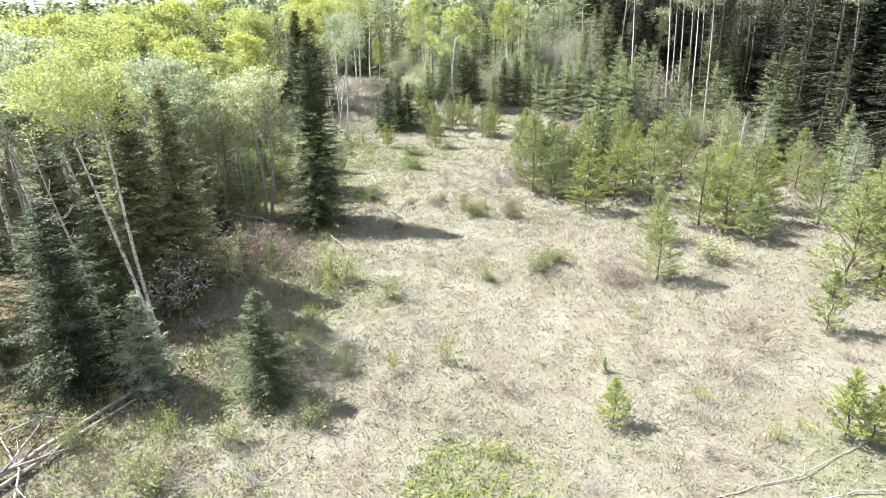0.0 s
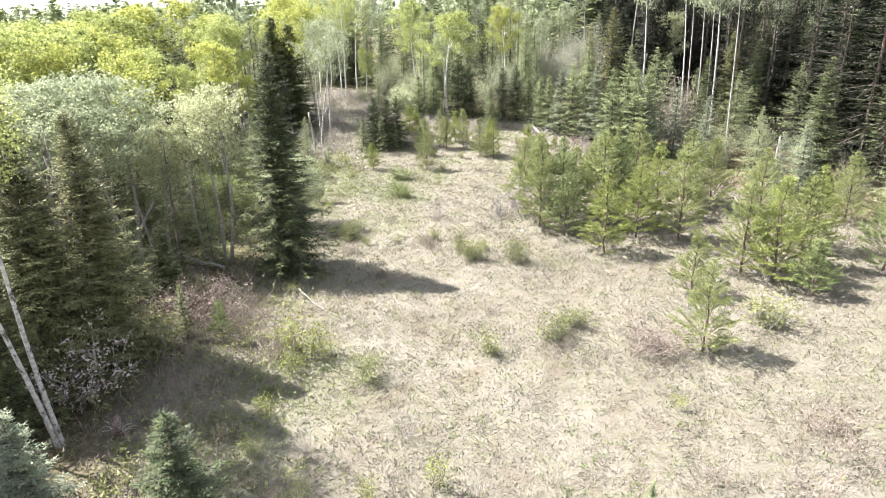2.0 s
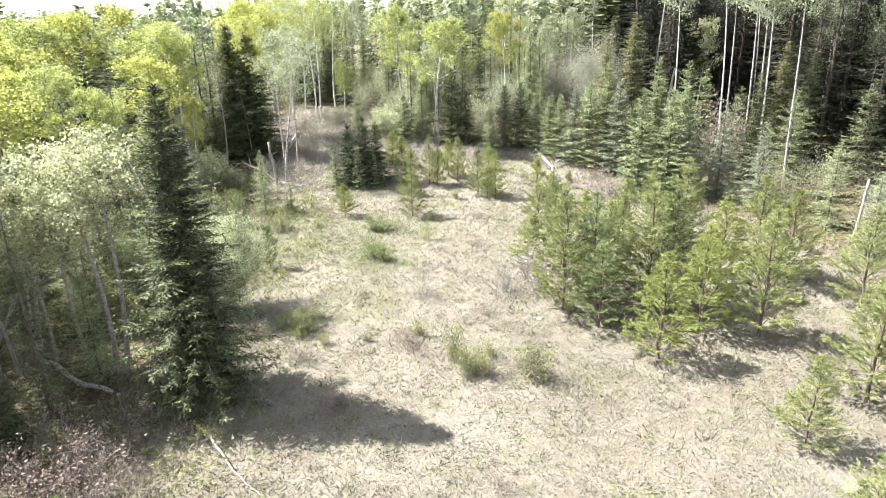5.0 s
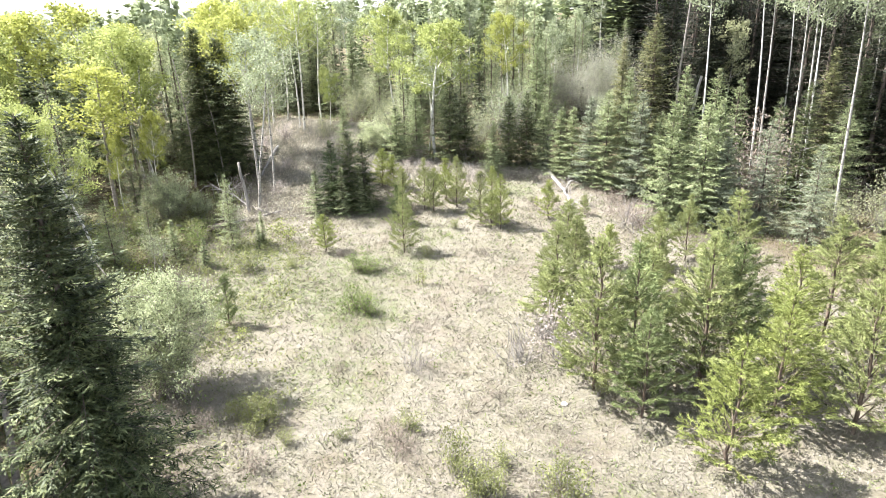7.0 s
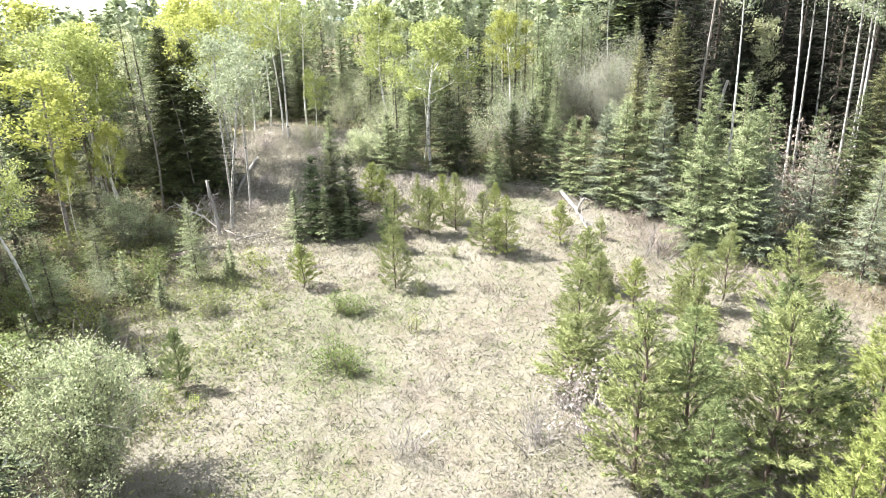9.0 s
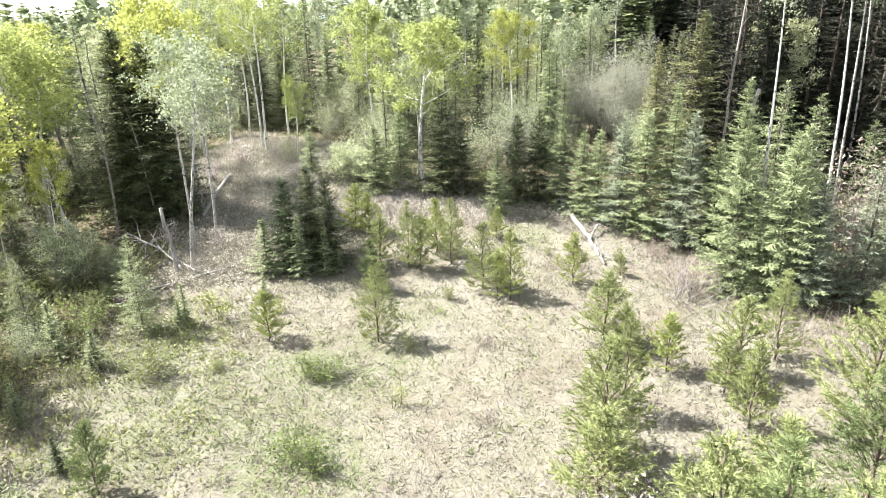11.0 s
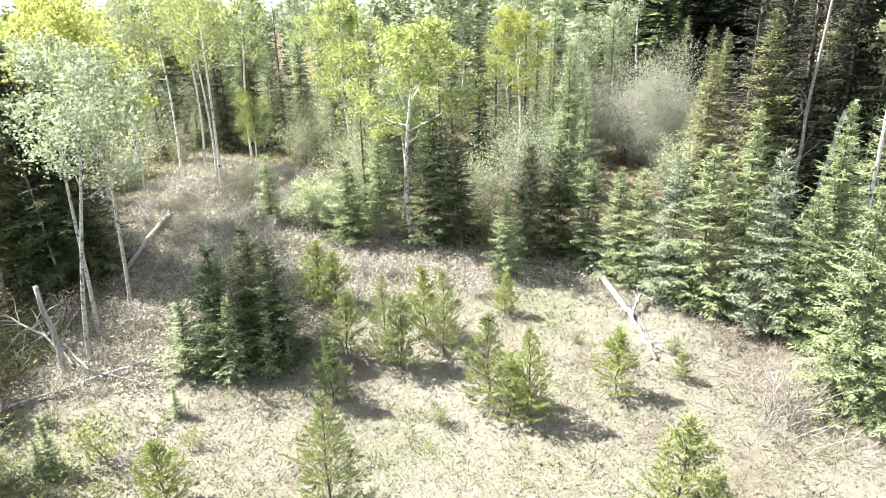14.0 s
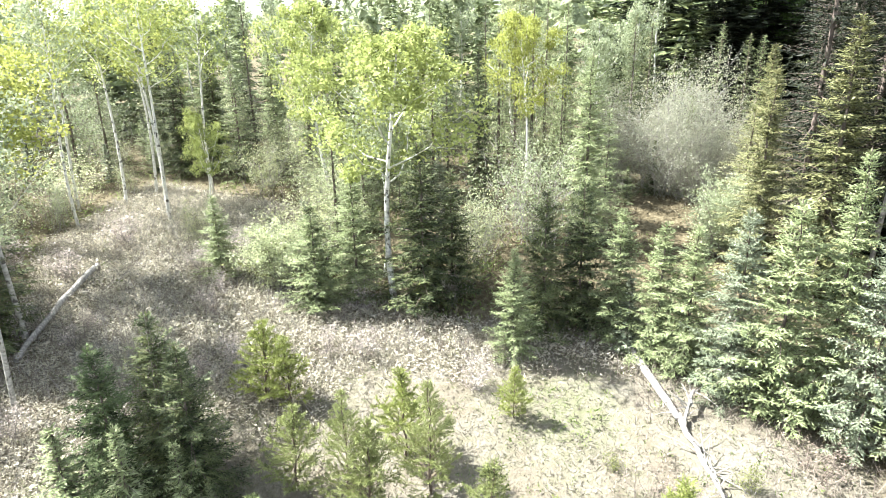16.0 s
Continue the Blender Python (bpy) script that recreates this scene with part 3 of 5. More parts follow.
def pine(x, y, h, tone="mid", wide=1.0, label=""):
    n = int(abs(x * 10) + abs(y * 10)) % 4
    if h > 3.2:
        wide *= 1.14   # the taller ones grow bushy
    mat = {"dark": PINE_DARK, "mid": PINE, "yellow": PINE_YELLOW}[tone]
    words = {"dark": "green", "mid": "yellow-green", "yellow": "bright yellowish"}[tone]
    if h > 3.2:
        kind, ph, mk = "pine_mid", 4.8, lambda s: pine_meshes(s, 4.8, 1.75, 0.35, 7, low=0.09)
        text = label or f"bushy {words} young pine with rising boughs"
    else:
        kind, ph, mk = "pine_small", 2.3, lambda s: pine_meshes(s, 2.3, 0.92, 0.22, 7, 0.1, 0.14, 0.07, 8)
        text = label or f"slender {words} pine sapling in dry grass"
    return tree("pine_tree", kind, n, mk, ph, x, y, h, text, "young pines in the clearing", mat, None, wide)


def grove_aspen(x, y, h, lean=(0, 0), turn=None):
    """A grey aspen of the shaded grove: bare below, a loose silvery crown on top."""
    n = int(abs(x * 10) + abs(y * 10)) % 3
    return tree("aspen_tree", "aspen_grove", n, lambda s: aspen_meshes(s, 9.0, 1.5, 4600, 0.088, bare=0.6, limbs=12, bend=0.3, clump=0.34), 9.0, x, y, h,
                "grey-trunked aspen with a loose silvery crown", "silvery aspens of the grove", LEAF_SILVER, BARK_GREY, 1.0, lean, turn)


def aspen(x, y, h, tone="lime", wide=1.0, lean=(0, 0), label="", white=True, turn=None):
    n = int(abs(x * 10) + abs(y * 10)) % 3
    mat = {"lime": LEAF_LIME, "yellow": LEAF_YELLOW, "pale": LEAF_PALE, "silver": LEAF_SILVER, "summer": LEAF_SUMMER}[tone]
    words = {"lime": "lime-green", "yellow": "yellow-green", "pale": "pale green", "silver": "silvery", "summer": "full green"}[tone]
    return tree("aspen_tree", "aspen", n, lambda s: aspen_meshes(s, 10.0, 2.0, 9500, 0.105, clump=0.42), 10.0, x, y, h,
                label or f"slender {'white' if white else 'grey'}-trunked aspen with {words} spring leaves", "aspens round the clearing", mat, BARK_ASPEN if white else BARK_GREY, wide, lean, turn)


def bush(x, y, h, kind="green", wide=1.0, label="", category="shrub"):
    n = int(abs(x * 10) + abs(y * 10)) % 3
    spec = {
        "green": ("leafy_shrub", 1.0, lambda s: bush_meshes(s, 1.0, 0.55, 16, 900, 0.06), LEAF_GREEN, TWIG_BROWN, "bright green leafy shrub in the meadow"),
        "lime": ("sprout_shrub", 1.0, lambda s: bush_meshes(s, 1.0, 0.28, 8, 340, 0.055), LEAF_SPROUT, TWIG_BROWN, "thin lime-green sapling in dry grass"),
        "pale": ("leafy_shrub", 1.0, lambda s: bush_meshes(s, 1.0, 0.55, 16, 900, 0.06), LEAF_OLIVE, TWIG_GREY, "olive-green leafy shrub in dry grass"),
        "blossom": ("bud_shrub", 1.6, lambda s: bush_meshes(s, 1.6, 0.7, 14, 700, 0.06, 0.35), LEAF_BLOSSOM, TWIG_GREY, "bare-stemmed shrub with pinkish-white buds"),
        "twig": ("twig_shrub", 1.0, lambda s: bush_meshes(s, 1.0, 0.6, 34, 420, 0.04, 0.3, 0.0035, 0.28), LEAF_RUSSET, TWIG_BROWN, "fine reddish-brown twig shrub in dry grass"),
        "grey": ("bare_shrub", 1.5, lambda s: bush_meshes(s, 1.5, 0.75, 26, 0, 0, stem_r=0.005, base=0.2), None, TWIG_GREY, "bare grey-stemmed shrub in dry grass"),
        "willow": ("willow", 4.6, lambda s: bush_meshes(s, 4.6, 1.9, 70, 34000 if h > 4.4 else 9000, 0.074 if h > 4.4 else 0.12, 0.2, 0.03, 0.3), LEAF_WILLOW, BARK_GREY, "large rounded pale green willow bush"),
        "thicketlime": ("thicket", 3.4, lambda s: bush_meshes(s, 3.4, 1.3, 30, 2400, 0.085, 0.36, 0.016, 0.4), LEAF_PALE, TWIG_GREY, "tall grey-stemmed thicket with fresh pale green leaves"),
        "willowlime": ("willow_lime", 4.6, lambda s: bush_meshes(s, 4.6, 1.9, 50, 12000, 0.11, 0.32, 0.03, 0.3), LEAF_PALE, BARK_GREY, "rounded fresh green willow bush"),
        "willowgrey": ("willow_grey", 5.0, lambda s: bush_meshes(s, 5.0, 2.3, 80, 15000, 0.075, 0.36, 0.02, 0.5, 0.06), LEAF_ASH, TWIG_GREY, "large rounded ash-grey willow clump just coming into leaf"),
        "thicketpink": ("thicket", 3.4, lambda s: bush_meshes(s, 3.4, 1.3, 30, 2400, 0.085, 0.36, 0.016, 0.4), LEAF_RUSSET, TWIG_GREY, "tall grey-stemmed thicket with russet-pink buds"),
        "thicketbare": ("bare_thicket", 4.5, lambda s: bush_meshes(s, 4.5, 0.8, 26, 0, 0, 0.45, 0.013, 0.4, 0.009), None, BARK_GREY, "tall bare upright grey stems of a thicket"),
        "thicket": ("thicket", 3.4, lambda s: bush_meshes(s, 3.4, 1.3, 30, 2400, 0.085, 0.36, 0.016, 0.4), LEAF_SILVER, TWIG_GREY, "tall grey-stemmed thicket with sparse pale leaves"),
    }[kind]
    name, ph, mk, lm, sm, text = spec
    st, lf = shape(name, n if not (kind == "willow" and h > 4.4) else 9, mk)
    ob = thing("willow_bush" if kind.startswith("willow") else "willow_thicket" if kind.startswith("thicket") else "shrub", x, y, label or text, category, "shrubs in the meadow" if h < 2.5 else "", (x * 53 + y * 97) % 360, h / ph * wide, h / ph, sink=0.03)
    part("stem", st, ob, sm)
    if lf:
        part("foliage", lf, ob, lm)
    return ob

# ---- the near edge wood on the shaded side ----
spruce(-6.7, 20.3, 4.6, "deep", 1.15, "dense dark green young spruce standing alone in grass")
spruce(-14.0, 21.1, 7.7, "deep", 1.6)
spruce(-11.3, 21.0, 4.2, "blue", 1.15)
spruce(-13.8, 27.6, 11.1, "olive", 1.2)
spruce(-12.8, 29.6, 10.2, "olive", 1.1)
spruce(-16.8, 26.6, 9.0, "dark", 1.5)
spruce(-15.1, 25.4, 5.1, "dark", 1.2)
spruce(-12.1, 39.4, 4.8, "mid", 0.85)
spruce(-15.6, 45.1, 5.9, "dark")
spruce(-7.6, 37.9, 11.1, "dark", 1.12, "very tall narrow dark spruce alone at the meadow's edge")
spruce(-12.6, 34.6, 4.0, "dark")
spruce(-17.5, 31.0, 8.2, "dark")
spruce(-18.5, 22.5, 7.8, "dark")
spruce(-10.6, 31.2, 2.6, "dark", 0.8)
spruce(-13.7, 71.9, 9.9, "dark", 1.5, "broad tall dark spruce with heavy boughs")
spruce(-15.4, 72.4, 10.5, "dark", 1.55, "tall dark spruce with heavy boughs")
# young trees along the open side
spruce(-10.3, 59.0, 4.3, "mid", 0.85)
spruce(-12.9, 57.2, 2.4, "mid", 1.1)
spruce(-8.9, 59.3, 1.4)
pine(-7.9, 49.6, 2.5, "dark", 0.75)
spruce(-9.5, 50.6, 1.3, "dark", 1.2)
spruce(-5.9, 61.7, 1.2)
spruce(-10.9, 55.8, 1.0, "dark")
spruce(-12.0, 53.0, 1.6)
# clump of dark spruces in the middle
spruce(-5.2, 64.6, 4.7, "green", 1.05)
spruce(-3.2, 64.6, 4.7, "dark", 1.0)
spruce(-4.2, 65.6, 5.0, "dark", 1.0)
spruce(-4.5, 63.6, 3.1, "mid", 0.95)
spruce(-3.3, 63.8, 2.5, "mid", 0.95)
spruce(-6.2, 64.0, 2.9, "mid", 1.2)
spruce(-2.7, 63.9, 1.2, "mid", 0.95)
# spruces behind, on the slope
spruce(-5.7, 76.4, 3.8)
spruce(-1.3, 73.6, 4.4, "mid", 1.1)
spruce(0.2, 74.3, 5.2, "mid", 1.0)
spruce(2.8, 73.6, 6.6, "dark", 1.1)
spruce(4.0, 74.8, 5.2, "dark")
# spruce row along the far side
spruce(5.8, 70.2, 4.0, "mid", 0.95)
spruce(7.1, 71.6, 5.4, "dark")
spruce(8.5, 72.0, 5.5, "dark")
spruce(9.6, 71.0, 5.0, "mid")
spruce(9.8, 70.3, 2.8, "blue", 1.1, "pale greyish-blue young spruce")
spruce(10.6, 69.8, 5.0, "mid")
spruce(11.3, 69.0, 5.2, "mid")
spruce(12.2, 67.8, 6.1, "blue", 0.95)
spruce(13.1, 66.9, 6.7, "mid")
spruce(14.3, 66.4, 8.3, "mid", 0.92)
spruce(14.9, 65.4, 7.0, "blue", 0.88)
spruce(15.9, 64.6, 5.7, "mid")
spruce(15.2, 60.8, 7.2, "mid", 0.88)
spruce(15.7, 60.0, 3.6, "mid")
spruce(16.8, 59.8, 7.3, "mid")
spruce(17.8, 59.2, 5.5, "blue")
spruce(13.0, 67.0, 2.4, "mid", 1.2)
spruce(18.5, 62.0, 7.0, "mid")
spruce(20.0, 59.0, 6.4, "blue")
spruce(21.5, 56.5, 5.6, "blue")
spruce(22.8, 60.5, 8.2, "dark")
spruce(24.0, 53.0, 5.2, "mid")
spruce(25.5, 49.5, 5.0, "blue", 1.1)
spruce(23.3, 48.3, 4.4, "blue", 1.1)
spruce(27.5, 51.5, 8.8, "dark", 1.2)
spruce(29.0, 45.0, 5.4, "mid")
spruce(27.0, 40.5, 5.2, "blue")
spruce(31.0, 38.5, 6.4, "mid")
# ---- young pines ----
pine(9.4, 39.5, 4.5, "yellow", 1.1)
pine(7.7, 42.1, 4.1, "dark")
pine(6.5, 43.7, 5.9, "mid")
pine(7.8, 43.9, 5.5, "dark")
pine(6.4, 50.0, 4.3, "mid")
pine(5.9, 48.3, 2.9, "mid", 1.4)
pine(7.7, 52.1, 3.8, "mid", 0.8)
pine(11.3, 51.1, 3.1, "mid", 0.8)
pine(10.2, 43.6, 5.9, "mid", 1.05)
pine(11.7, 41.4, 4.8, "yellow")
pine(11.3, 43.9, 5.5, "dark")
pine(16.7, 47.0, 5.1, "mid", 1.1)
pine(13.9, 40.7, 5.6, "mid")
pine(17.6, 45.6, 4.9, "mid")
pine(13.9, 44.7, 4.9, "yellow")
pine(14.3, 50.3, 5.3, "mid")
pine(9.0, 45.8, 4.6, "mid")
pine(12.6, 47.6, 4.6, "dark")
pine(19.5, 43.0, 4.8, "mid")
pine(10.7, 29.1, 4.2, "mid", 0.95, "lone bushy yellow-green pine on a short bare trunk")
pine(12.2, 34.2, 3.3, "mid", 1.0)
pine(5.8, 18.4, 1.9, "yellow")
spruce(6.2, 21.4, 0.9, "mid")
pine(16.4, 24.1, 2.8, "mid")
pine(19.6, 28.1, 6.0, "mid", 1.05)
pine(21.5, 28.6, 6.4, "mid")
pine(20.7, 25.6, 4.4, "yellow")
pine(13.2, 17.4, 2.6, "yellow")
pine(13.9, 17.1, 2.2, "yellow")
pine(15.5, 36.3, 5.0, "mid", 1.0)
pine(16.6, 35.4, 5.6, "yellow", 0.95)
pine(18.6, 36.6, 5.1, "mid")
pine(17.6, 33.6, 2.9, "dark", 1.2)
pine(20.5, 39.0, 4.8, "yellow")
pine(24.8, 43.0, 4.4, "mid")
pine(24.0, 33.0, 5.4, "mid")
pine(22.5, 36.0, 4.6, "dark")
# pines in the middle
pine(-0.5, 57.4, 3.7, "mid", 0.85)
pine(-4.9, 57.8, 2.3, "yellow")
pine(0.7, 64.2, 3.5, "mid", 0.75)
pine(1.3, 63.8, 2.9, "mid", 0.9)
pine(2.8, 64.4, 3.6, "mid", 0.8)
pine(4.1, 61.9, 3.4, "mid", 0.95)
pine(5.2, 60.6, 3.5, "yellow", 0.8)
pine(4.7, 61.0, 2.3, "mid", 1.2)
pine(-0.7, 64.8, 2.6, "mid")
pine(-1.0, 62.0, 2.4, "dark", 0.9)
pine(2.1, 65.7, 2.8, "yellow")
pine(5.4, 67.2, 1.8, "yellow")
pine(8.3, 61.8, 2.5, "yellow")
pine(10.7, 62.4, 1.2, "mid")
pine(8.4, 56.7, 3.0, "mid", 1.1)
pine(8.9, 56.0, 2.1, "mid")
pine(10.0, 54.5, 2.4, "yellow", 1.1)
pine(12.3, 54.0, 3.1, "mid")
pine(14.1, 54.8, 3.7, "mid", 0.8)
pine(11.4, 53.0, 2.2, "mid")
pine(-2.2, 68.5, 2.9, "yellow")
pine(-1.5, 68.2, 2.5, "yellow")
pine(-9.0, 31.0, 2.0, "dark", 0.8)
# ---- aspens ----
aspen(1.65, 73.9, 10.6, "lime", 1.15, label="tall lime-green aspen with a straight white trunk")
aspen(-1.5, 82.5, 10.8, "lime", 0.85)
for ax, ay, ah, am in ((-10.0, 82.6, 12.6, LEAF_LIME), (-10.7, 84.2, 12.2, LEAF_YELLOW), (-12.4, 87.3, 12.0, LEAF_PALE), (-13.4, 85.6, 11.8, LEAF_LIME), (-14.6, 82.5, 11.6, LEAF_PALE), (-9.2, 87.5, 11.8, LEAF_LIME), (-15.6, 84.8, 11.9, LEAF_YELLOW)):
    tree("aspen_tree", "aspen_slope", int(abs(ax) * 10) % 3, lambda s: aspen_meshes(s, 12.0, 1.7, 2600, 0.11, bare=0.55, limbs=13, bend=0.22, r=0.0068, clump=0.42), 12.0, ax, ay, ah,
         "tall white-trunked aspen with fresh leaves high up", "white aspens on the brushy slope", am, BARK_ASPEN, 1.0)
aspen(-7.6, 81.5, 6.0, "lime", 0.75)
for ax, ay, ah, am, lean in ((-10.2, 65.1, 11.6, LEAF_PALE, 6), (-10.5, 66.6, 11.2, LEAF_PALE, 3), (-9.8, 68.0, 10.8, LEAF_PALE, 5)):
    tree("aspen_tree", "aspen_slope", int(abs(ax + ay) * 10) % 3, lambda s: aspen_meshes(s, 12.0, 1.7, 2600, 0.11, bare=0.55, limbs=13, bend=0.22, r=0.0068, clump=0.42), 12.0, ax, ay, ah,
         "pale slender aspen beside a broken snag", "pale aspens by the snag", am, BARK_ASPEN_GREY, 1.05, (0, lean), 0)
for ax, ay, ah, am in ((-11.7, 72.2, 11.8, LEAF_YELLOW), (-15.8, 77.6, 12.0, LEAF_YELLOW), (-19.5, 70.0, 11.2, LEAF_LIME)):
    tree("aspen_tree", "aspen_broad", int(abs(ax + ay) * 10) % 3, lambda s: aspen_meshes(s, 12.0, 2.3, 6500, 0.13, bare=0.5, limbs=14, bend=0.22, r=0.0075, clump=0.55), 12.0, ax, ay, ah,
         "tall aspen with yellow-green leaves behind dark spruces", "aspens round the clearing", am, BARK_ASPEN_GREY, 1.1)
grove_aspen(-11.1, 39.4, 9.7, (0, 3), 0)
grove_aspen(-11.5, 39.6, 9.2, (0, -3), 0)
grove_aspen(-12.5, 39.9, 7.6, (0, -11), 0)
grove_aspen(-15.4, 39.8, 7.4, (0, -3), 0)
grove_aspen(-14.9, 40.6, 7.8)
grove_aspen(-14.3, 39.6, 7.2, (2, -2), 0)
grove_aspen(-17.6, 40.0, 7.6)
for ax, ay, ah, lean in ((-12.6, 24.6, 12.2, (-3, -11)), (-12.5, 24.7, 12.4, (-3, -7))):
    tree("aspen_tree", "aspen_leaning", int(ah * 10) % 3, lambda s: aspen_meshes(s, 10.0, 1.4, 6500, 0.06, bare=0.76, limbs=11, bend=0.1, r=0.0066), 10.0, ax, ay, ah,
         "pale leaning aspen with a thin fresh green crown", "leaning aspens by the dark spruces", LEAF_LIME, BARK_ASPEN_GREY, 1.0, lean, 0)
# dark spruces added to fill the shaded depth under the grove's crowns
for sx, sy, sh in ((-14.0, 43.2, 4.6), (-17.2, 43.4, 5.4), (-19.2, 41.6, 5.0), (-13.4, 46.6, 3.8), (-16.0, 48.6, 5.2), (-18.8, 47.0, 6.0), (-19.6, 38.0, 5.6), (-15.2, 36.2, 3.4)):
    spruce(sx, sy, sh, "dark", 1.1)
aspen(-16.6, 65.4, 6.8, "yellow", 0.55)
aspen(-18.4, 64.0, 5.6, "yellow", 0.6)
aspen(-16.0, 55.3, 9.4, "lime", 0.8, (0, -12), turn=0, white=True)
spruce(-17.1, 62.9, 3.9, "dark", 1.25)
spruce(-11.0, 56.3, 1.7, "mid", 1.1)
spruce(-8.7, 59.5, 2.0, "mid", 0.9)
aspen(8.6, 84.9, 9.8, "yellow", 0.8, label="narrow golden-yellow aspen behind the spruces")
# tall white trunks before the dark wood
for ax, ay, ah in ((19.9, 67.3, 16.0), (23.7, 67.7, 16.5), (24.4, 68.0, 16.2), (30.3, 76.0, 15.5), (22.6, 61.0, 16.4), (23.8, 62.0, 16.0), (24.7, 63.0, 15.6), (24.4, 58.8, 16.8), (33.0, 52.0, 16.0)):
    tree("aspen_tree", "aspen_tall", int(ax * 10) % 3, lambda s: aspen_meshes(s, 15.0, 1.1, 2400, 0.1, bare=0.74, limbs=10, bend=0.12, r=0.0048), 15.0, ax, ay, ah,
         "very tall bare white aspen trunk with a thin crown", "tall white trunks", LEAF_PALE, BARK_ASPEN if int(ax * 10) % 2 else BARK_ASPEN_GREY, 1.0, (0, -3.6), 0)


def mixed_wood(seed, x0, x1, y0, y1, count, gap, choose, keep=lambda x, y: True, margin=1.5):
    """Fills a stretch outside the clearing; choose(rng, x, y) plants one tree."""
    rng = np.random.default_rng(seed)
    spots = []
    for _ in range(count * 25):
        x, y = rng.uniform(x0, x1), rng.uniform(y0, y1)
        if in_clearing(x, y) or edge_distance(x, y) < margin or not keep(x, y):
            continue
        if any((x - a) ** 2 + (y - b) ** 2 < gap * gap for a, b in spots):
            continue
        spots.append((x, y))
        choose(rng, x, y)
        if len(spots) >= count:
            return


FAR_SPRUCES = []


def join_far_spruces():
    """The conifers deep in the wood, too many and too far off to count, one mesh for each tone."""
    protos = []
    for n in range(4):
        for me in spruce_meshes(700 + n, 12.0, 2.2, 0.5, 7, 0.6, 0.34, low=0.03, power=0.75, droop=-20, ragged=0.35, fat=1.35)[1:]:
            v = np.empty(len(me.vertices) * 3)
            me.vertices.foreach_get("co", v)
            protos.append(v.reshape(-1, 3) / 12.0)
    for mat in (NEEDLE_SHADED, NEEDLE_DARK, NEEDLE_OLIVE, NEEDLE):
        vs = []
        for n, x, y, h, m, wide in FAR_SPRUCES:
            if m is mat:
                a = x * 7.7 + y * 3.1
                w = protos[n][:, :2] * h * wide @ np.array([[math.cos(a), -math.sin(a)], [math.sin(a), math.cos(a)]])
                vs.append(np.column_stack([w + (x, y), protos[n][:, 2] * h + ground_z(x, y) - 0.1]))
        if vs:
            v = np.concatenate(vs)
            tone = {"shade_darkened_spruce_needles": "shade-darkened", "spruce_needles_dark": "dark green", "old_spruce_needles_olive": "olive"}.get(mat.name, "green")
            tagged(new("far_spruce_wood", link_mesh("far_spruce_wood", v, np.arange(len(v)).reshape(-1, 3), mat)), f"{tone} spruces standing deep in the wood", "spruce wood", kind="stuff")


def far_conifer(rng, x, y, h, mat, wide=1.0, text="dark spruce of the wood behind"):
    n = int(rng.integers(4))
    if y < 96 and -22 < x < 34:
        tree("spruce_tree", "spruce_wood", n, lambda s: spruce_meshes(s, 12.0, 2.3, 0.36, 8, 0.5, 0.25, low=0.03, power=0.75, droop=-20, ragged=0.35, fat=1.3, frond=2), 12.0, x, y, h,
             text, "spruces of the far wood", mat, None, wide)
        return
    FAR_SPRUCES.append((n, x, y, h, mat, wide))


def far_aspen(rng, x, y, h, mat, wide=1.0, white=True):
    n = int(rng.integers(4))
    tree("aspen_tree", "aspen_far", n, lambda s: aspen_meshes(s, 11.0, 1.8, 3600, 0.15, bare=0.5, limbs=10, clump=0.5), 11.0, x, y, h,
         "slim pale-trunked aspen of the wood behind", "aspens of the far wood", mat, BARK_ASPEN if white else BARK_GREY, wide)


def mid_aspen(rng, x, y, h, mat, wide=1.0, white=True):
    n = int(rng.integers(4))
    tree("aspen_tree", "aspen_wood", n, lambda s: aspen_meshes(s, 11.0, 2.0, 4800, 0.125, bare=0.58, limbs=12, clump=0.48), 11.0, x, y, h,
         "slim grey-trunked aspen in a dense grove", "aspens of the near grove", mat, BARK_ASPEN if white else BARK_GREY, wide)


def left_choice(rng, x, y):
    if rng.random() < (0.75 if y < 46 else 0.3 if x > -26 else 0.6):
        mat = (LEAF_LIME, LEAF_LIME, LEAF_YELLOW, LEAF_YELLOW)[int(rng.integers(4))] if y > 44 else (LEAF_PALE, LEAF_PALE, LEAF_SILVER)[int(rng.integers(3))]
        (mid_aspen if y < 58 else far_aspen)(rng, x, y, rng.uniform(9.2, 11.0) if x > -24 else rng.uniform(10.5, 12.4), mat, rng.uniform(1.0, 1.4), rng.random() < 0.4)
    else:
        far_conifer(rng, x, y, rng.uniform(5.5, 10), NEEDLE_DARK if rng.random() < 0.6 else NEEDLE, 1.15)


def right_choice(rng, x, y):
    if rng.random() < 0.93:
        # mostly the shade-darkened needles, so the wood's deep shade is in the colour
        far_conifer(rng, x, y, rng.uniform(12.0, 17.0), NEEDLE_SHADED if rng.random() < 0.9 else NEEDLE_DARK, rng.uniform(1.1, 1.5))
    else:
        far_aspen(rng, x, y, rng.uniform(13, 16), LEAF_PALE, 0.6)


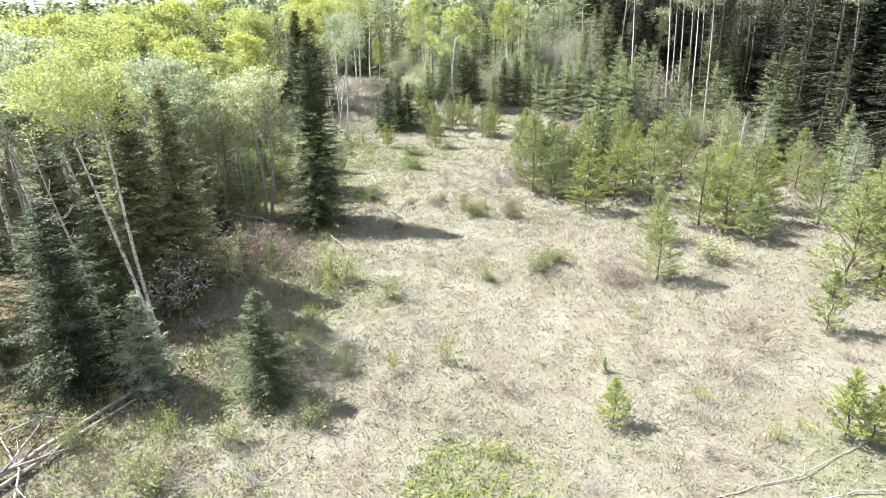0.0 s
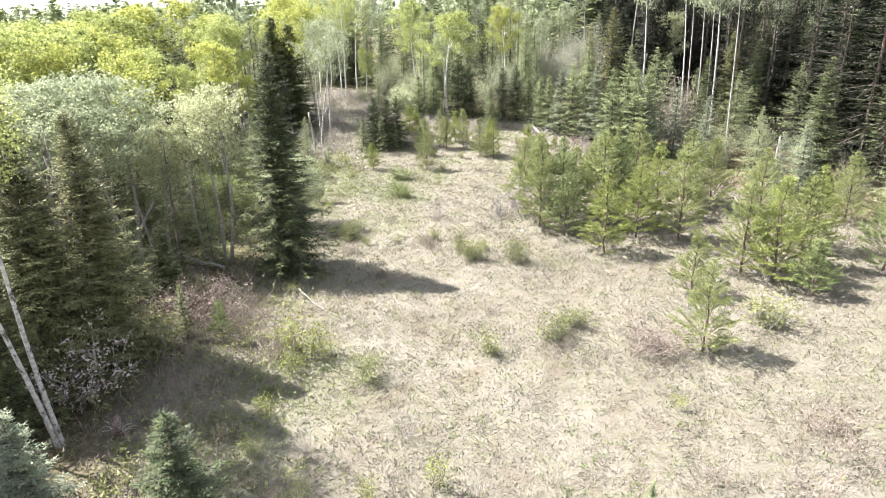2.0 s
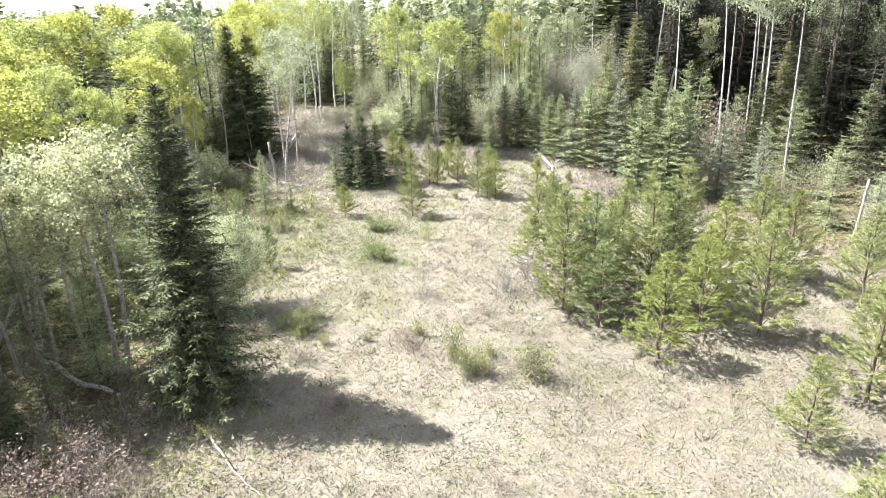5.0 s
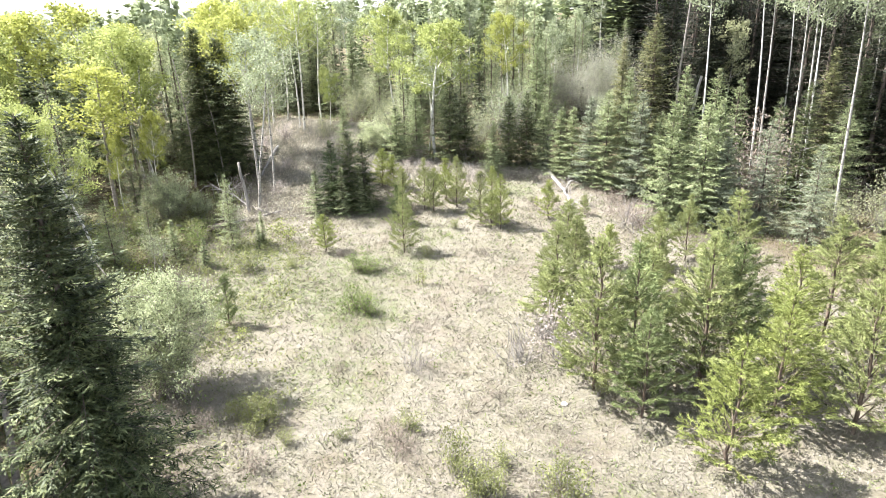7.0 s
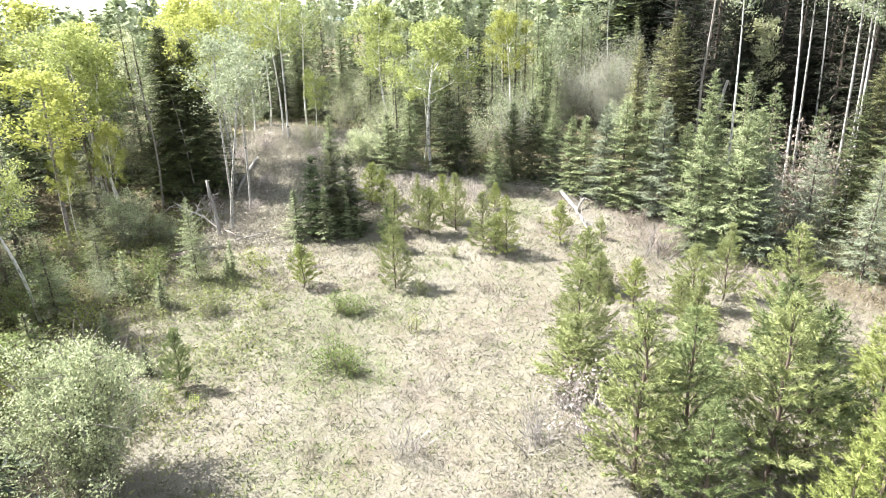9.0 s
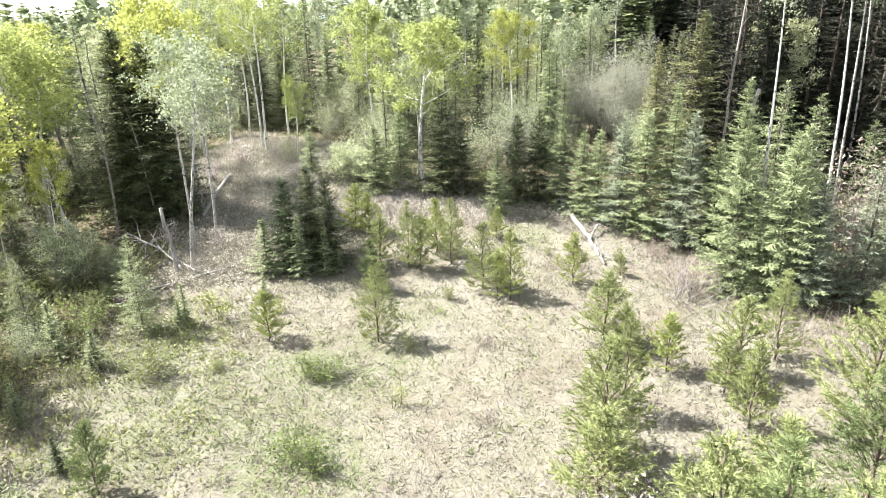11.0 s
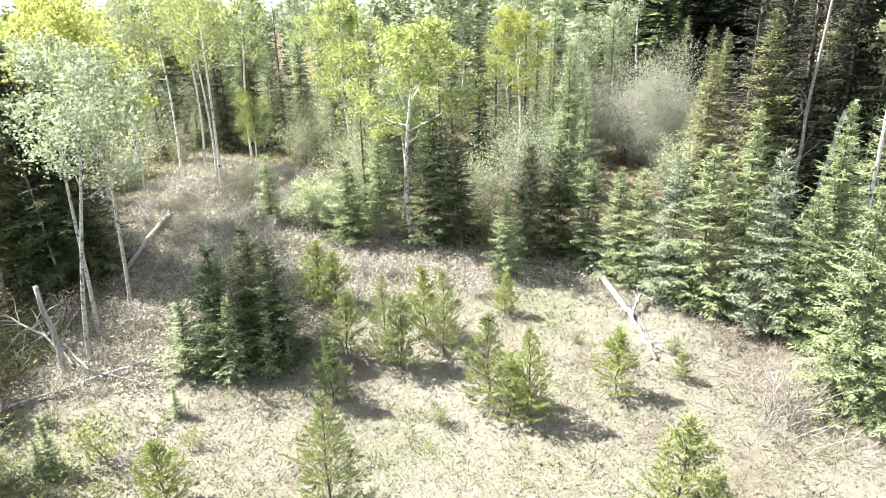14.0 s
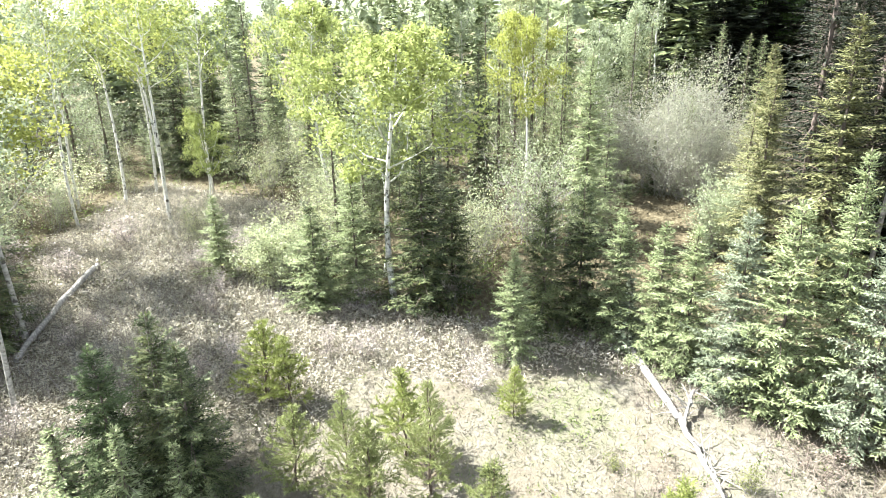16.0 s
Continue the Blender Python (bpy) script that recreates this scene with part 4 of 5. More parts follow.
def back_choice(rng, x, y):
    r = rng.random()
    if r < 0.74:
        far_conifer(rng, x, y, rng.uniform(6.5, 10.8), NEEDLE if rng.random() < 0.6 else NEEDLE_DARK, rng.uniform(0.9, 1.25), "green spruce of the wood behind")
    elif r < 0.87:
        bright = rng.random() < (0.3 if x < -12 else 0.12 if x < 2 else 0.0)
        far_aspen(rng, x, y, rng.uniform(8, 11.5), (LEAF_LIME, LEAF_YELLOW)[int(rng.integers(2))] if bright else (LEAF_PALE, LEAF_SILVER)[int(rng.integers(2))], rng.uniform(0.7, 1.0))
    else:
        bush(x, y, rng.uniform(3.5, 5.5), ("thicket", "thicketlime")[int(rng.integers(2))])


def shade_choice(rng, x, y):
    """The dark lower storey of the shaded side."""
    r = rng.random()
    if r < 0.72:
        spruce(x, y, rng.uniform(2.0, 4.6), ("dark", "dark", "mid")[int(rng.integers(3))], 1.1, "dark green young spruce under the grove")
    else:
        bush(x, y, rng.uniform(1.4, 2.6), ("twig", "thicketbare")[int(rng.integers(2))], 1.1)


def low_choice(rng, x, y):
    """The lower storey under the wood."""
    r = rng.random()
    if r < 0.45:
        spruce(x, y, rng.uniform(1.6, 3.1), ("dark", "mid", "mid", "blue")[int(rng.integers(4))], 1.15, "young green spruce under the wood's edge")
    else:
        bush(x, y, rng.uniform(1.6, 3.6), ("thicket", "thicketlime", "thicket", "thicketbare")[int(rng.integers(4))], 1.1)


mixed_wood(11, -42, -9, 24, 78, 120, 2.1, left_choice, margin=3.0, keep=lambda x, y: x > -0.75 * y - 6 and not (x > -18.5 and 40 < y < 76) and not (x > -19.5 and y < 37) and not (x > -20 and y > 72))
mixed_wood(12, 16, 64, 38, 114, 290, 1.7, right_choice, margin=5.0, keep=lambda x, y: (x > 29 + 0.12 * (76 - y) if y < 76.5 else x > 22 if y > 98 else x > 2.7 + 0.63 * (y - 50.7)) and x < 0.72 * y + 6)
mixed_wood(13, -50, 26, 74, 114, 210, 2.0, back_choice, margin=2.5, keep=lambda x, y: abs(x) < 0.75 * y - 18 and not (3 < x < 20 and y < 87))
spruce(18.4, 67.4, 8.2, "mid", 1.05)
spruce(26.5, 64.6, 9.4, "olive", 1.0)
spruce(21.6, 66.4, 7.4, "mid", 1.0)
spruce(10.3, 78.5, 8.6, "mid", 1.05)
spruce(11.8, 80.5, 5.6, "mid", 1.0)
spruce(12.4, 86.0, 7.4, "mid", 1.1)
spruce(17.3, 84.2, 5.4, "mid", 0.75)
spruce(17.4, 78.1, 6.2, "olive", 1.2)
spruce(21.7, 84.9, 7.9, "olive", 1.1)
spruce(18.3, 73.5, 10.6, "olive", 1.35, "tall broad olive-brown spruce beside a dead trunk")
spruce(16.4, 75.0, 8.6, "olive", 1.0)
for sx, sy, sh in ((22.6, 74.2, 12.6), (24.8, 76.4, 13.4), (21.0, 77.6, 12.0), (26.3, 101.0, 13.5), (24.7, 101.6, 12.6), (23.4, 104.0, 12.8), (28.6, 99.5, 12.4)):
    spruce(sx, sy, sh, "black", 1.15, "tall spruce with shade-darkened needles at the dark wood's rim")
aspen(30.5, 103.0, 11.5, "summer", 1.1)
aspen(33.0, 101.0, 11.0, "summer", 1.0)
spruce(6.0, 84.0, 8.0, "dark", 1.0)
for sx, sy, sh, st in ((-12.0, 91.0, 7.6, "dark"), (-10.0, 92.5, 8.4, "dark"), (-8.0, 90.0, 6.8, "mid"), (-13.6, 93.4, 9.0, "dark"), (-6.4, 93.0, 8.0, "mid"), (-11.0, 95.0, 9.2, "mid"),
                       (-3.4, 88.0, 7.2, "mid"), (-1.0, 90.0, 7.8, "mid"), (0.6, 87.0, 7.0, "mid"), (2.6, 90.5, 8.2, "mid")):
    spruce(sx, sy, sh, st, 1.05, "green spruce behind white aspen trunks")
def rim_choice(rng, x, y):
    """Fresh green shrubs and saplings along the shaded rim."""
    bush(x, y, rng.uniform(0.9, 2.2), ("pale", "lime", "thicketlime", "pale", "green", "lime")[int(rng.integers(6))], 1.15)


mixed_wood(21, -20, -12, 43, 66, 44, 1.1, rim_choice, margin=0.1)
mixed_wood(15, -24, -9, 22, 62, 20, 1.8, shade_choice, margin=2.2)
mixed_wood(16, -24, 4, 74, 100, 75, 1.6, low_choice, margin=0.6)
mixed_wood(20, 4, 26, 76, 100, 20, 1.7, low_choice, margin=1.0)
mixed_wood(17, 17, 34, 40, 80, 34, 2.0, low_choice, margin=3.0)
for sx, sy, sh in ((29.5, 66.0, 8.6), (21.5, 69.5, 7.4), (24.0, 65.5, 6.2), (31.5, 62.0, 7.0), (19.0, 68.0, 6.6), (26.5, 62.5, 6.4), (34.5, 58.0, 8.4), (33.0, 53.0, 7.8), (30.0, 56.0, 6.4)):
    spruce(sx, sy, sh, "mid", 1.1)


def distant_wood(name, label, seed, count, kinds, area):
    """Trees too far off to count, joined into one mesh."""
    rng = np.random.default_rng(seed)
    x0, x1, y0, y1 = area
    vs, fs, n = [], [], 0
    protos = []
    for k in range(3):
        if kinds == "conifer":
            tm, cm = spruce_meshes(900 + k, 12.0, 2.3, 1.1, 6, 1.5, 0.85, low=0.05, power=0.8, droop=-20, ragged=0.35, fat=1.5)
        else:
            tm, cm = aspen_meshes(950 + k, 11.0, 1.8, 150, 0.75, bare=0.5, limbs=5, clump=0.55)
        v = np.empty(len(cm.vertices) * 3)
        cm.vertices.foreach_get("co", v)
        protos.append((v.reshape(-1, 3), np.arange(len(cm.vertices)).reshape(-1, 3)))
        bpy.data.meshes.remove(tm), bpy.data.meshes.remove(cm)
    for _ in range(count):
        y = y0 + (y1 - y0) * rng.random() ** 1.4
        x = rng.uniform(x0, x1) * (0.35 + 0.65 * y / y1)
        if x > 15 and y < 112:
            continue
        v, f = protos[int(rng.integers(3))]
        h, a = rng.uniform(8.5, 12.5) / 12 * (1.35 if x > 18 else 1.12 if x < -30 else 1.0), rng.uniform(0, 6.28)
        w = v[:, :2] * h * rng.uniform(0.9, 1.2) @ np.array([[math.cos(a), -math.sin(a)], [math.sin(a), math.cos(a)]])
        vs.append(np.column_stack([w + (x, y), v[:, 2] * h + ground_z(x, y) - 0.1]))
        fs.append(f + n)
        n += len(v)
    mat = NEEDLE if kinds == "conifer" else LEAF_PALE
    tagged(new(name, link_mesh(name, np.concatenate(vs), np.concatenate(fs), mat)), label, "distant wood", kind="stuff")


distant_wood("distant_spruce_wood", "far green spruce wood fading up the slope", 31, 380, "conifer", (-210, 170, 104, 330))
distant_wood("distant_aspen_wood", "far pale green aspen wood up the slope", 32, 330, "aspen", (-210, 170, 104, 330))

join_far_spruces()

# ---- shrubs ----
bush(-8.7, 44.6, 4.9, "willow", 0.88)
bush(-2.6, 50.6, 1.2, "green", 1.1)
bush(-2.0, 50.2, 1.0, "green", 1.2)
bush(-12.6, 27.3, 3.2, "blossom", 1.2, "tall shrub with pinkish-white young leaves", "shrub")
bush(-13.2, 26.5, 2.6, "blossom", 1.3)
bush(-4.7, 18.6, 1.2, "pale")
bush(-6.1, 30.3, 1.5, "lime")
bush(-4.8, 30.0, 1.4, "lime")
bush(-5.5, 28.3, 1.3, "lime")
bush(4.9, 30.3, 1.1, "pale", 1.3)
bush(6.0, 31.4, 1.0, "pale", 1.3)
bush(2.1, 29.3, 1.2, "pale", 0.8)
bush(8.0, 29.3, 1.3, "twig", 1.5)
bush(9.0, 29.2, 1.3, "twig", 1.5)
bush(8.6, 29.6, 1.2, "twig", 1.5)
bush(4.5, 38.2, 1.3, "pale")
bush(2.5, 38.6, 1.1, "pale", 0.8)
bush(-5.4, 42.9, 0.9, "pale", 1.2)
bush(-4.8, 42.8, 0.9, "pale")
bush(6.7, 43.4, 1.0, "pale")
for bx, by, bh in ((-9.3, 32.2, 1.5), (-11.4, 33.6, 1.7), (-9.6, 34.0, 1.4), (-12.2, 32.9, 1.6), (-10.4, 31.6, 1.5), (-8.4, 31.4, 1.2), (-7.4, 30.6, 1.0), (-11.0, 35.0, 1.6), (-9.8, 30.4, 1.3), (-8.0, 28.4, 1.0), (-9.0, 27.2, 1.2), (-8.6, 25.6, 1.0), (-7.4, 24.4, 0.9)):
    bush(bx, by, bh, "twig", 1.3, "dense russet brush at the wood's edge")
bush(-8.6, 32.7, 1.4, "twig", 1.3)
bush(-10.3, 33.2, 1.9, "twig", 1.4)
bush(-12.0, 34.8, 1.5, "twig", 1.4)
bush(-11.0, 34.3, 1.5, "lime")
bush(-11.4, 30.3, 1.8, "pale")
bush(-2.6, 28.0, 1.1, "pale", 1.2)
bush(-1.6, 27.4, 1.0, "grey")
bush(14.3, 31.1, 1.4, "pale", 1.6)
bush(13.5, 31.8, 0.9, "grey")
bush(-0.7, 32.2, 0.7, "twig", 1.6)
bush(2.4, 32.8, 0.7, "twig", 1.6)
bush(-2.8, 36.9, 0.9, "twig", 1.5)
bush(11.1, 31.9, 1.2, "grey")
bush(11.3, 29.1, 0.8, "pale")
bush(-4.2, 24.0, 1.2, "grey")
bush(-1.0, 24.5, 1.6, "grey", 0.8)
bush(-5.6, 29.2, 2.0, "lime")
bush(-4.5, 29.5, 1.4, "lime")
bush(-6.1, 26.1, 1.0, "lime")
bush(-5.9, 23.9, 0.8, "pale")
bush(-5.8, 15.7, 1.6, "grey", 1.2)
bush(4.2, 15.0, 1.0, "grey")
bush(8.9, 18.5, 1.3, "grey", 1.1)
bush(8.7, 29.2, 1.1, "twig", 2)
bush(2.4, 29.3, 0.5, "lime", 1.4)
bush(5.4, 30.9, 0.8, "pale")
bush(6.1, 31.6, 0.7, "pale")
bush(-5.0, 42.3, 0.7, "pale", 1.4)
bush(-6.0, 42.9, 0.7, "pale")
bush(4.3, 45.8, 1.9, "grey")
bush(0.3, 45.1, 1.0, "grey")
bush(-0.3, 40.9, 0.9, "twig", 1.3)
bush(4.2, 38.5, 0.9, "twig")
bush(1.9, 38.6, 0.9, "pale")
bush(3.7, 22.3, 0.8, "grey")
bush(-2.0, 21.6, 1.3, "lime", 0.7)
bush(0.0, 22.4, 1.4, "lime", 0.8)
bush(1.2, 21.8, 1.4, "grey")
bush(10.8, 21.1, 1.2, "twig", 1.6)
bush(13.1, 23.2, 1.3, "twig", 1.6)
bush(12.9, 24.1, 1.1, "twig", 1.6)
bush(10.9, 17.4, 1.0, "lime")
bush(12.1, 17.8, 0.6, "lime", 1.3)
bush(8.5, 25.6, 0.8, "lime")
bush(9.2, 19.5, 0.8, "lime")
bush(-9.6, 18.2, 1.4, "lime", 0.9)
bush(-12.2, 20.0, 1.0, "lime", 0.8)
bush(-16.2, 22.2, 1.3, "lime", 1.4)
bush(-7.3, 17.7, 1.1, "pale")
bush(-9.0, 19.9, 0.7, "lime")
bush(1.6, 16.8, 0.8, "lime", 1.6)
bush(-4.0, 21.6, 1.0, "pale", 0.8)
bush(-9.2, 15.6, 1.5, "pale")
bush(-12.5, 17.6, 1.4, "pale", 0.8)
bush(-10.8, 15.9, 1.3, "twig")
bush(-8.8, 16.3, 1.3, "twig")
bush(-6.5, 29.6, 1.8, "twig")
bush(-11.0, 32.6, 2.0, "twig", 1.2)
bush(-10.0, 33.3, 1.8, "twig", 1.3)
bush(-1.9, 19.7, 1.0, "twig", 1.5)
bush(2.4, 20.5, 1.1, "twig", 1.3)
bush(7.4, 21.0, 0.8, "twig")
bush(8.2, 22.2, 1.0, "twig", 1.4)
bush(16.0, 21.9, 1.0, "twig", 1.2)
bush(8.7, 16.6, 0.9, "twig", 1.6)
bush(-4.8, 42.7, 1.1, "pale")
bush(0.0, 41.9, 0.8, "pale")
bush(-3.9, 41.5, 0.6, "pale")
bush(-2.1, 41.6, 0.5, "pale")
bush(1.9, 39.1, 1.2, "pale", 0.9)
bush(1.4, 39.8, 1.5, "pale", 0.6)
bush(4.2, 38.8, 1.1, "pale")
bush(2.8, 40.0, 0.7, "pale")
bush(4.0, 45.7, 2.2, "grey", 1.1)
bush(0.2, 45.7, 1.6, "grey", 1.3)
bush(-0.6, 41.5, 0.7, "twig", 1.3)
bush(2.9, 43.6, 0.6, "twig")
bush(0.4, 53.1, 1.3, "lime", 0.6)
bush(5.6, 45.7, 2.6, "blossom", 1.1)
bush(5.4, 47.4, 1.4, "blossom")
bush(21.0, 61.6, 5.7, "thicketpink")
bush(-15.3, 63.3, 3.5, "willow")
bush(-16.4, 62.1, 1.4, "lime", 1.3)
bush(-18.8, 60.6, 1.7, "lime", 1.2)
bush(-8.0, 48.4, 0.8, "lime")
bush(-7.0, 48.3, 0.7, "lime", 1.2)
bush(-2.7, 45.6, 0.6, "twig")
bush(-6.9, 42.1, 0.9, "twig", 1.4)
bush(-4.8, 40.3, 0.8, "twig", 1.4)
bush(4.8, 40.5, 0.6, "twig", 1.4)
bush(3.2, 51.8, 0.6, "twig", 1.5)
bush(8.3, 63.7, 1.1, "twig", 1.5)
bush(12.9, 64.3, 1.1, "twig", 1.8)
bush(13.2, 60.4, 1.4, "twig", 1.8)
bush(-4.9, 60.2, 0.9, "lime")
bush(2.5, 60.8, 0.7, "pale")
bush(-7.6, 59.6, 1.5, "lime", 1.2)
bush(12.8, 59.7, 2.3, "grey", 1.5)
bush(12.7, 61.7, 1.2, "twig", 1.5)
bush(9.0, 56.0, 1.1, "pale", 1.2)
bush(-2.8, 55.2, 1.0, "green", 1.4)
bush(-2.2, 55.0, 0.9, "green", 1.4)
bush(4.3, 68.6, 1.3, "blossom", 1.2)
bush(0.6, 70.6, 1.3, "blossom", 1.2)
bush(-0.6, 70.7, 1.3, "blossom")
bush(-3.8, 57.2, 0.6, "twig", 1.4)
bush(-5.8, 57.7, 0.7, "twig", 1.4)
bush(7.8, 65.0, 0.5, "pale")
bush(11.1, 63.9, 0.8, "pale", 0.8)
bush(11.0, 54.4, 0.7, "twig")
bush(0.7, 56.6, 0.7, "pale")
bush(3.7, 56.6, 0.6, "twig")
bush(5.2, 57.3, 0.5, "twig")
bush(-3.3, 75.3, 3.1, "willow")
bush(-7.7, 79.7, 2.1, "thicket")
bush(-13.7, 64.1, 1.7, "willow")
bush(-11.2, 80.0, 1.8, "blossom", 1.6)
bush(-12.3, 76.8, 1.7, "blossom", 1.5)
bush(-8.5, 55.3, 1.5, "pale", 0.9)
bush(-6.3, 55.7, 0.6, "pale")
bush(8.6, 59.5, 0.7, "twig")
bush(7.7, 79.2, 4.9, "thicketlime")
bush(8.5, 78.9, 4.4, "thicketlime")
bush(16.0, 77.0, 3.6, "willowlime")
bush(16.2, 84.6, 5.8, "willowgrey", 0.85)
bush(17.4, 83.4, 4.6, "willowgrey", 0.8)
bush(18.2, 86.4, 6.4, "willowgrey", 0.85)
bush(14.0, 86.6, 5.2, "willowgrey", 0.8)
bush(19.0, 83.0, 4.0, "willowgrey", 0.7)
bush(-2.4, 77.3, 3.6, "thicket")
bush(4.8, 76.8, 3.6, "thicket")
bush(-1.0, 78.8, 3.5, "thicket")
bush(-4.6, 66.0, 6.0, "thicketbare", 0.7)
bush(-5.2, 66.3, 5.6, "thicketbare", 0.7)
bush(3.9, 73.7, 1.7, "blossom")
bush(0.4, 73.6, 1.4, "blossom", 1.3)
bush(-3.4, 76.4, 2.0, "pale", 1.4)
bush(-2.8, 76.8, 2.1, "willow")
bush(-15.3, 77.8, 1.6, "blossom", 1.5)
bush(-16.7, 84.5, 1.6, "blossom", 1.5)
bush(-6.8, 77.2, 1.3, "blossom", 1.5)
# grey brush on the slope
_rng = np.random.default_rng(77)
for k in range(16):
    bush(_rng.uniform(-13, -3.5), _rng.uniform(67, 82), _rng.uniform(0.9, 1.7), ("blossom", "blossom", "grey")[k % 3], 1.1)
# ---- fallen wood ----


def log(points, r0, r1, label, mat=WOOD_DEAD, stubs=0, stub=0.5, seed=1, name="fallen_log"):
    """A fallen trunk along points (x, y, height over ground), with broken branch stubs."""
    rng = np.random.default_rng(seed)
    x0, y0, _ = points[0]
    base = new(name)
    base.matrix_basis = pose(x0, y0, ground_z(x0, y0))
    o = np.array([x0, y0, ground_z(x0, y0)])
    pts = np.array([(x, y, ground_z(x, y) + z) for x, y, z in points]) - o
    s = np.linspace(0, 1, len(pts) * 3)
    t = np.linspace(0, 1, len(pts))
    fine = np.column_stack([np.interp(s, t, pts[:, c]) for c in range(3)]) + rng.normal(0, 0.02, (len(s), 3))
    body = Soup()
    body.tube(fine, r0 + (r1 - r0) * s, 8)
    stem = part("trunk", body.mesh("log", mat, True), base)
    for i in range(stubs):
        u = rng.uniform(0.25, 1)
        p = np.array([np.interp(u, s, fine[:, c]) for c in range(3)])
        d = unit(rng.normal(0, 1, 3) + np.array([0, 0, 0.5]) + 0.5 * unit(pts[-1] - pts[0]))
        l = stub * rng.uniform(0.4, 1.2)
        k = np.linspace(0, 1, 4)
        q = p + d * (l * k)[:, None] + np.column_stack([np.zeros(4), np.zeros(4), -0.25 * l * k * k]) + rng.normal(0, 0.03, (4, 3)) * k[:, None]
        br = Soup()
        br.tube(q, 0.022 * (1 - 0.8 * k) + 0.004, 4)
        part("branch", br.mesh("branch", mat), stem)
    return tagged(base, label, "fallen log", "fallen trunks")


log([(9.85, 70.6, 0.2), (10.1, 68.4, 0.15), (10.25, 66.6, 0.1)], 0.15, 0.11, "bleached fallen trunk leaning out of the spruces", stubs=6, seed=2)
log([(10.25, 66.8, 0.15), (10.3, 65.2, 0.1), (10.3, 63.6, 0.06)], 0.1, 0.05, "bleached thin fallen trunk in dry grass", stubs=22, stub=1.3, seed=3)
log([(10.2, 66.2, 0.12), (10.6, 66.9, 0.3), (11.0, 67.5, 0.45)], 0.05, 0.06, "forked bleached fallen branch", stubs=10, stub=0.9, seed=4)
log([(-15.0, 14.6, 0.15), (-13.4, 17.4, 0.25), (-11.4, 21.2, 0.3)], 0.1, 0.07, "grey fallen trunk across the brush", BARK_GREY, 16, 1.1, 5)
log([(-14.4, 14.6, 0.1), (-12.9, 17.6, 0.2), (-11.2, 20.8, 0.15)], 0.075, 0.05, "thin grey fallen trunk across the brush", BARK_GREY, stubs=12, stub=0.9, seed=6)
log([(-16.4, 15.0, 0.1), (-13.6, 16.6, 0.3), (-11.9, 18.0, 0.1)], 0.06, 0.03, "thin grey dead pole in brush", BARK_GREY, 10, 0.9, 21)
log([(-14.8, 13.6, 0.1), (-14.0, 16.2, 0.35), (-14.2, 18.8, 0.2)], 0.05, 0.03, "thin grey dead pole in brush", BARK_GREY, 8, 0.9, 22)
log([(-12.6, 14.2, 0.05), (-13.6, 16.4, 0.3), (-15.4, 18.2, 0.2)], 0.055, 0.025, "thin grey dead pole in brush", BARK_GREY, 10, 1.0, 23)
log([(-16.0, 17.6, 0.2), (-14.2, 18.8, 0.4), (-12.4, 19.0, 0.2)], 0.05, 0.025, "thin grey dead pole in brush", WOOD_DEAD, 10, 1.0, 24)
log([(-6.6, 35.2, 0.35), (-5.6, 34.0, 0.1), (-4.3, 32.7, 0.05)], 0.045, 0.02, "thin grey fallen pole in grass", BARK_GREY, stubs=4, seed=7)
log([(8.0, 14.9, 0.06), (10.8, 15.6, 0.12), (13.9, 17.2, 0.08)], 0.02, 0.014, "thin dry fallen pole in grass", stubs=2, seed=8)
log([(10.4, 14.6, 0.06), (12.0, 14.8, 0.1), (14.6, 15.0, 0.08)], 0.022, 0.015, "thin dry fallen pole in grass", stubs=1, seed=9)
log([(-8.0, 64.8, 0.1), (-10.4, 63.2, 0.15), (-12.6, 62.0, 0.1)], 0.08, 0.04, "grey fallen trunk in brush", stubs=9, stub=0.8, seed=11)
log([(-11.6, 66.0, 0.2), (-9.6, 64.0, 0.3), (-7.2, 63.4, 0.1)], 0.045, 0.025, "pale dead pole in brush", stubs=9, stub=0.8, seed=12)
log([(-14.6, 40.5, 0.2), (-12.6, 38.6, 0.5), (-11.0, 38.0, 0.3)], 0.1, 0.08, "grey fallen trunk among aspens", stubs=4, seed=13)
log([(-10.6, 64.3, -0.1), (-10.8, 64.35, 1.8), (-11.0, 64.4, 3.4)], 0.11, 0.08, "broken grey standing snag", stubs=5, stub=0.6, seed=14, name="snag")
log([(20.6, 72.4, -0.1), (21.0, 72.4, 3), (21.5, 72.4, 6.2)], 0.13, 0.1, "broken pale snag before dark spruces", stubs=4, seed=15, name="snag")
log([(19.9, 72.8, -0.1), (20.0, 72.8, 6), (20.3, 72.8, 12.5)], 0.1, 0.05, "tall dead grey trunk with bare broken branches", BARK_GREY, 16, 1.6, 17, "snag")
log([(24.0, 50.5, -0.1), (24.1, 50.5, 1.8), (24.2, 50.5, 3.6)], 0.09, 0.07, "short broken pale snag behind young spruces", stubs=5, stub=0.9, seed=19, name="snag")
log([(-11.3, 70.8, 0.25), (-11.35, 74.2, 0.45), (-11.4, 77.5, 0.3)], 0.1, 0.13, "long bleached fallen trunk on the brushy slope", stubs=10, stub=0.8, seed=25)
log([(-10.6, 64.8, 0.1), (-12.0, 65.6, 0.9), (-13.6, 66.2, 1.5)], 0.06, 0.03, "tangled bleached branches of a fallen tree", stubs=28, stub=1.7, seed=26)
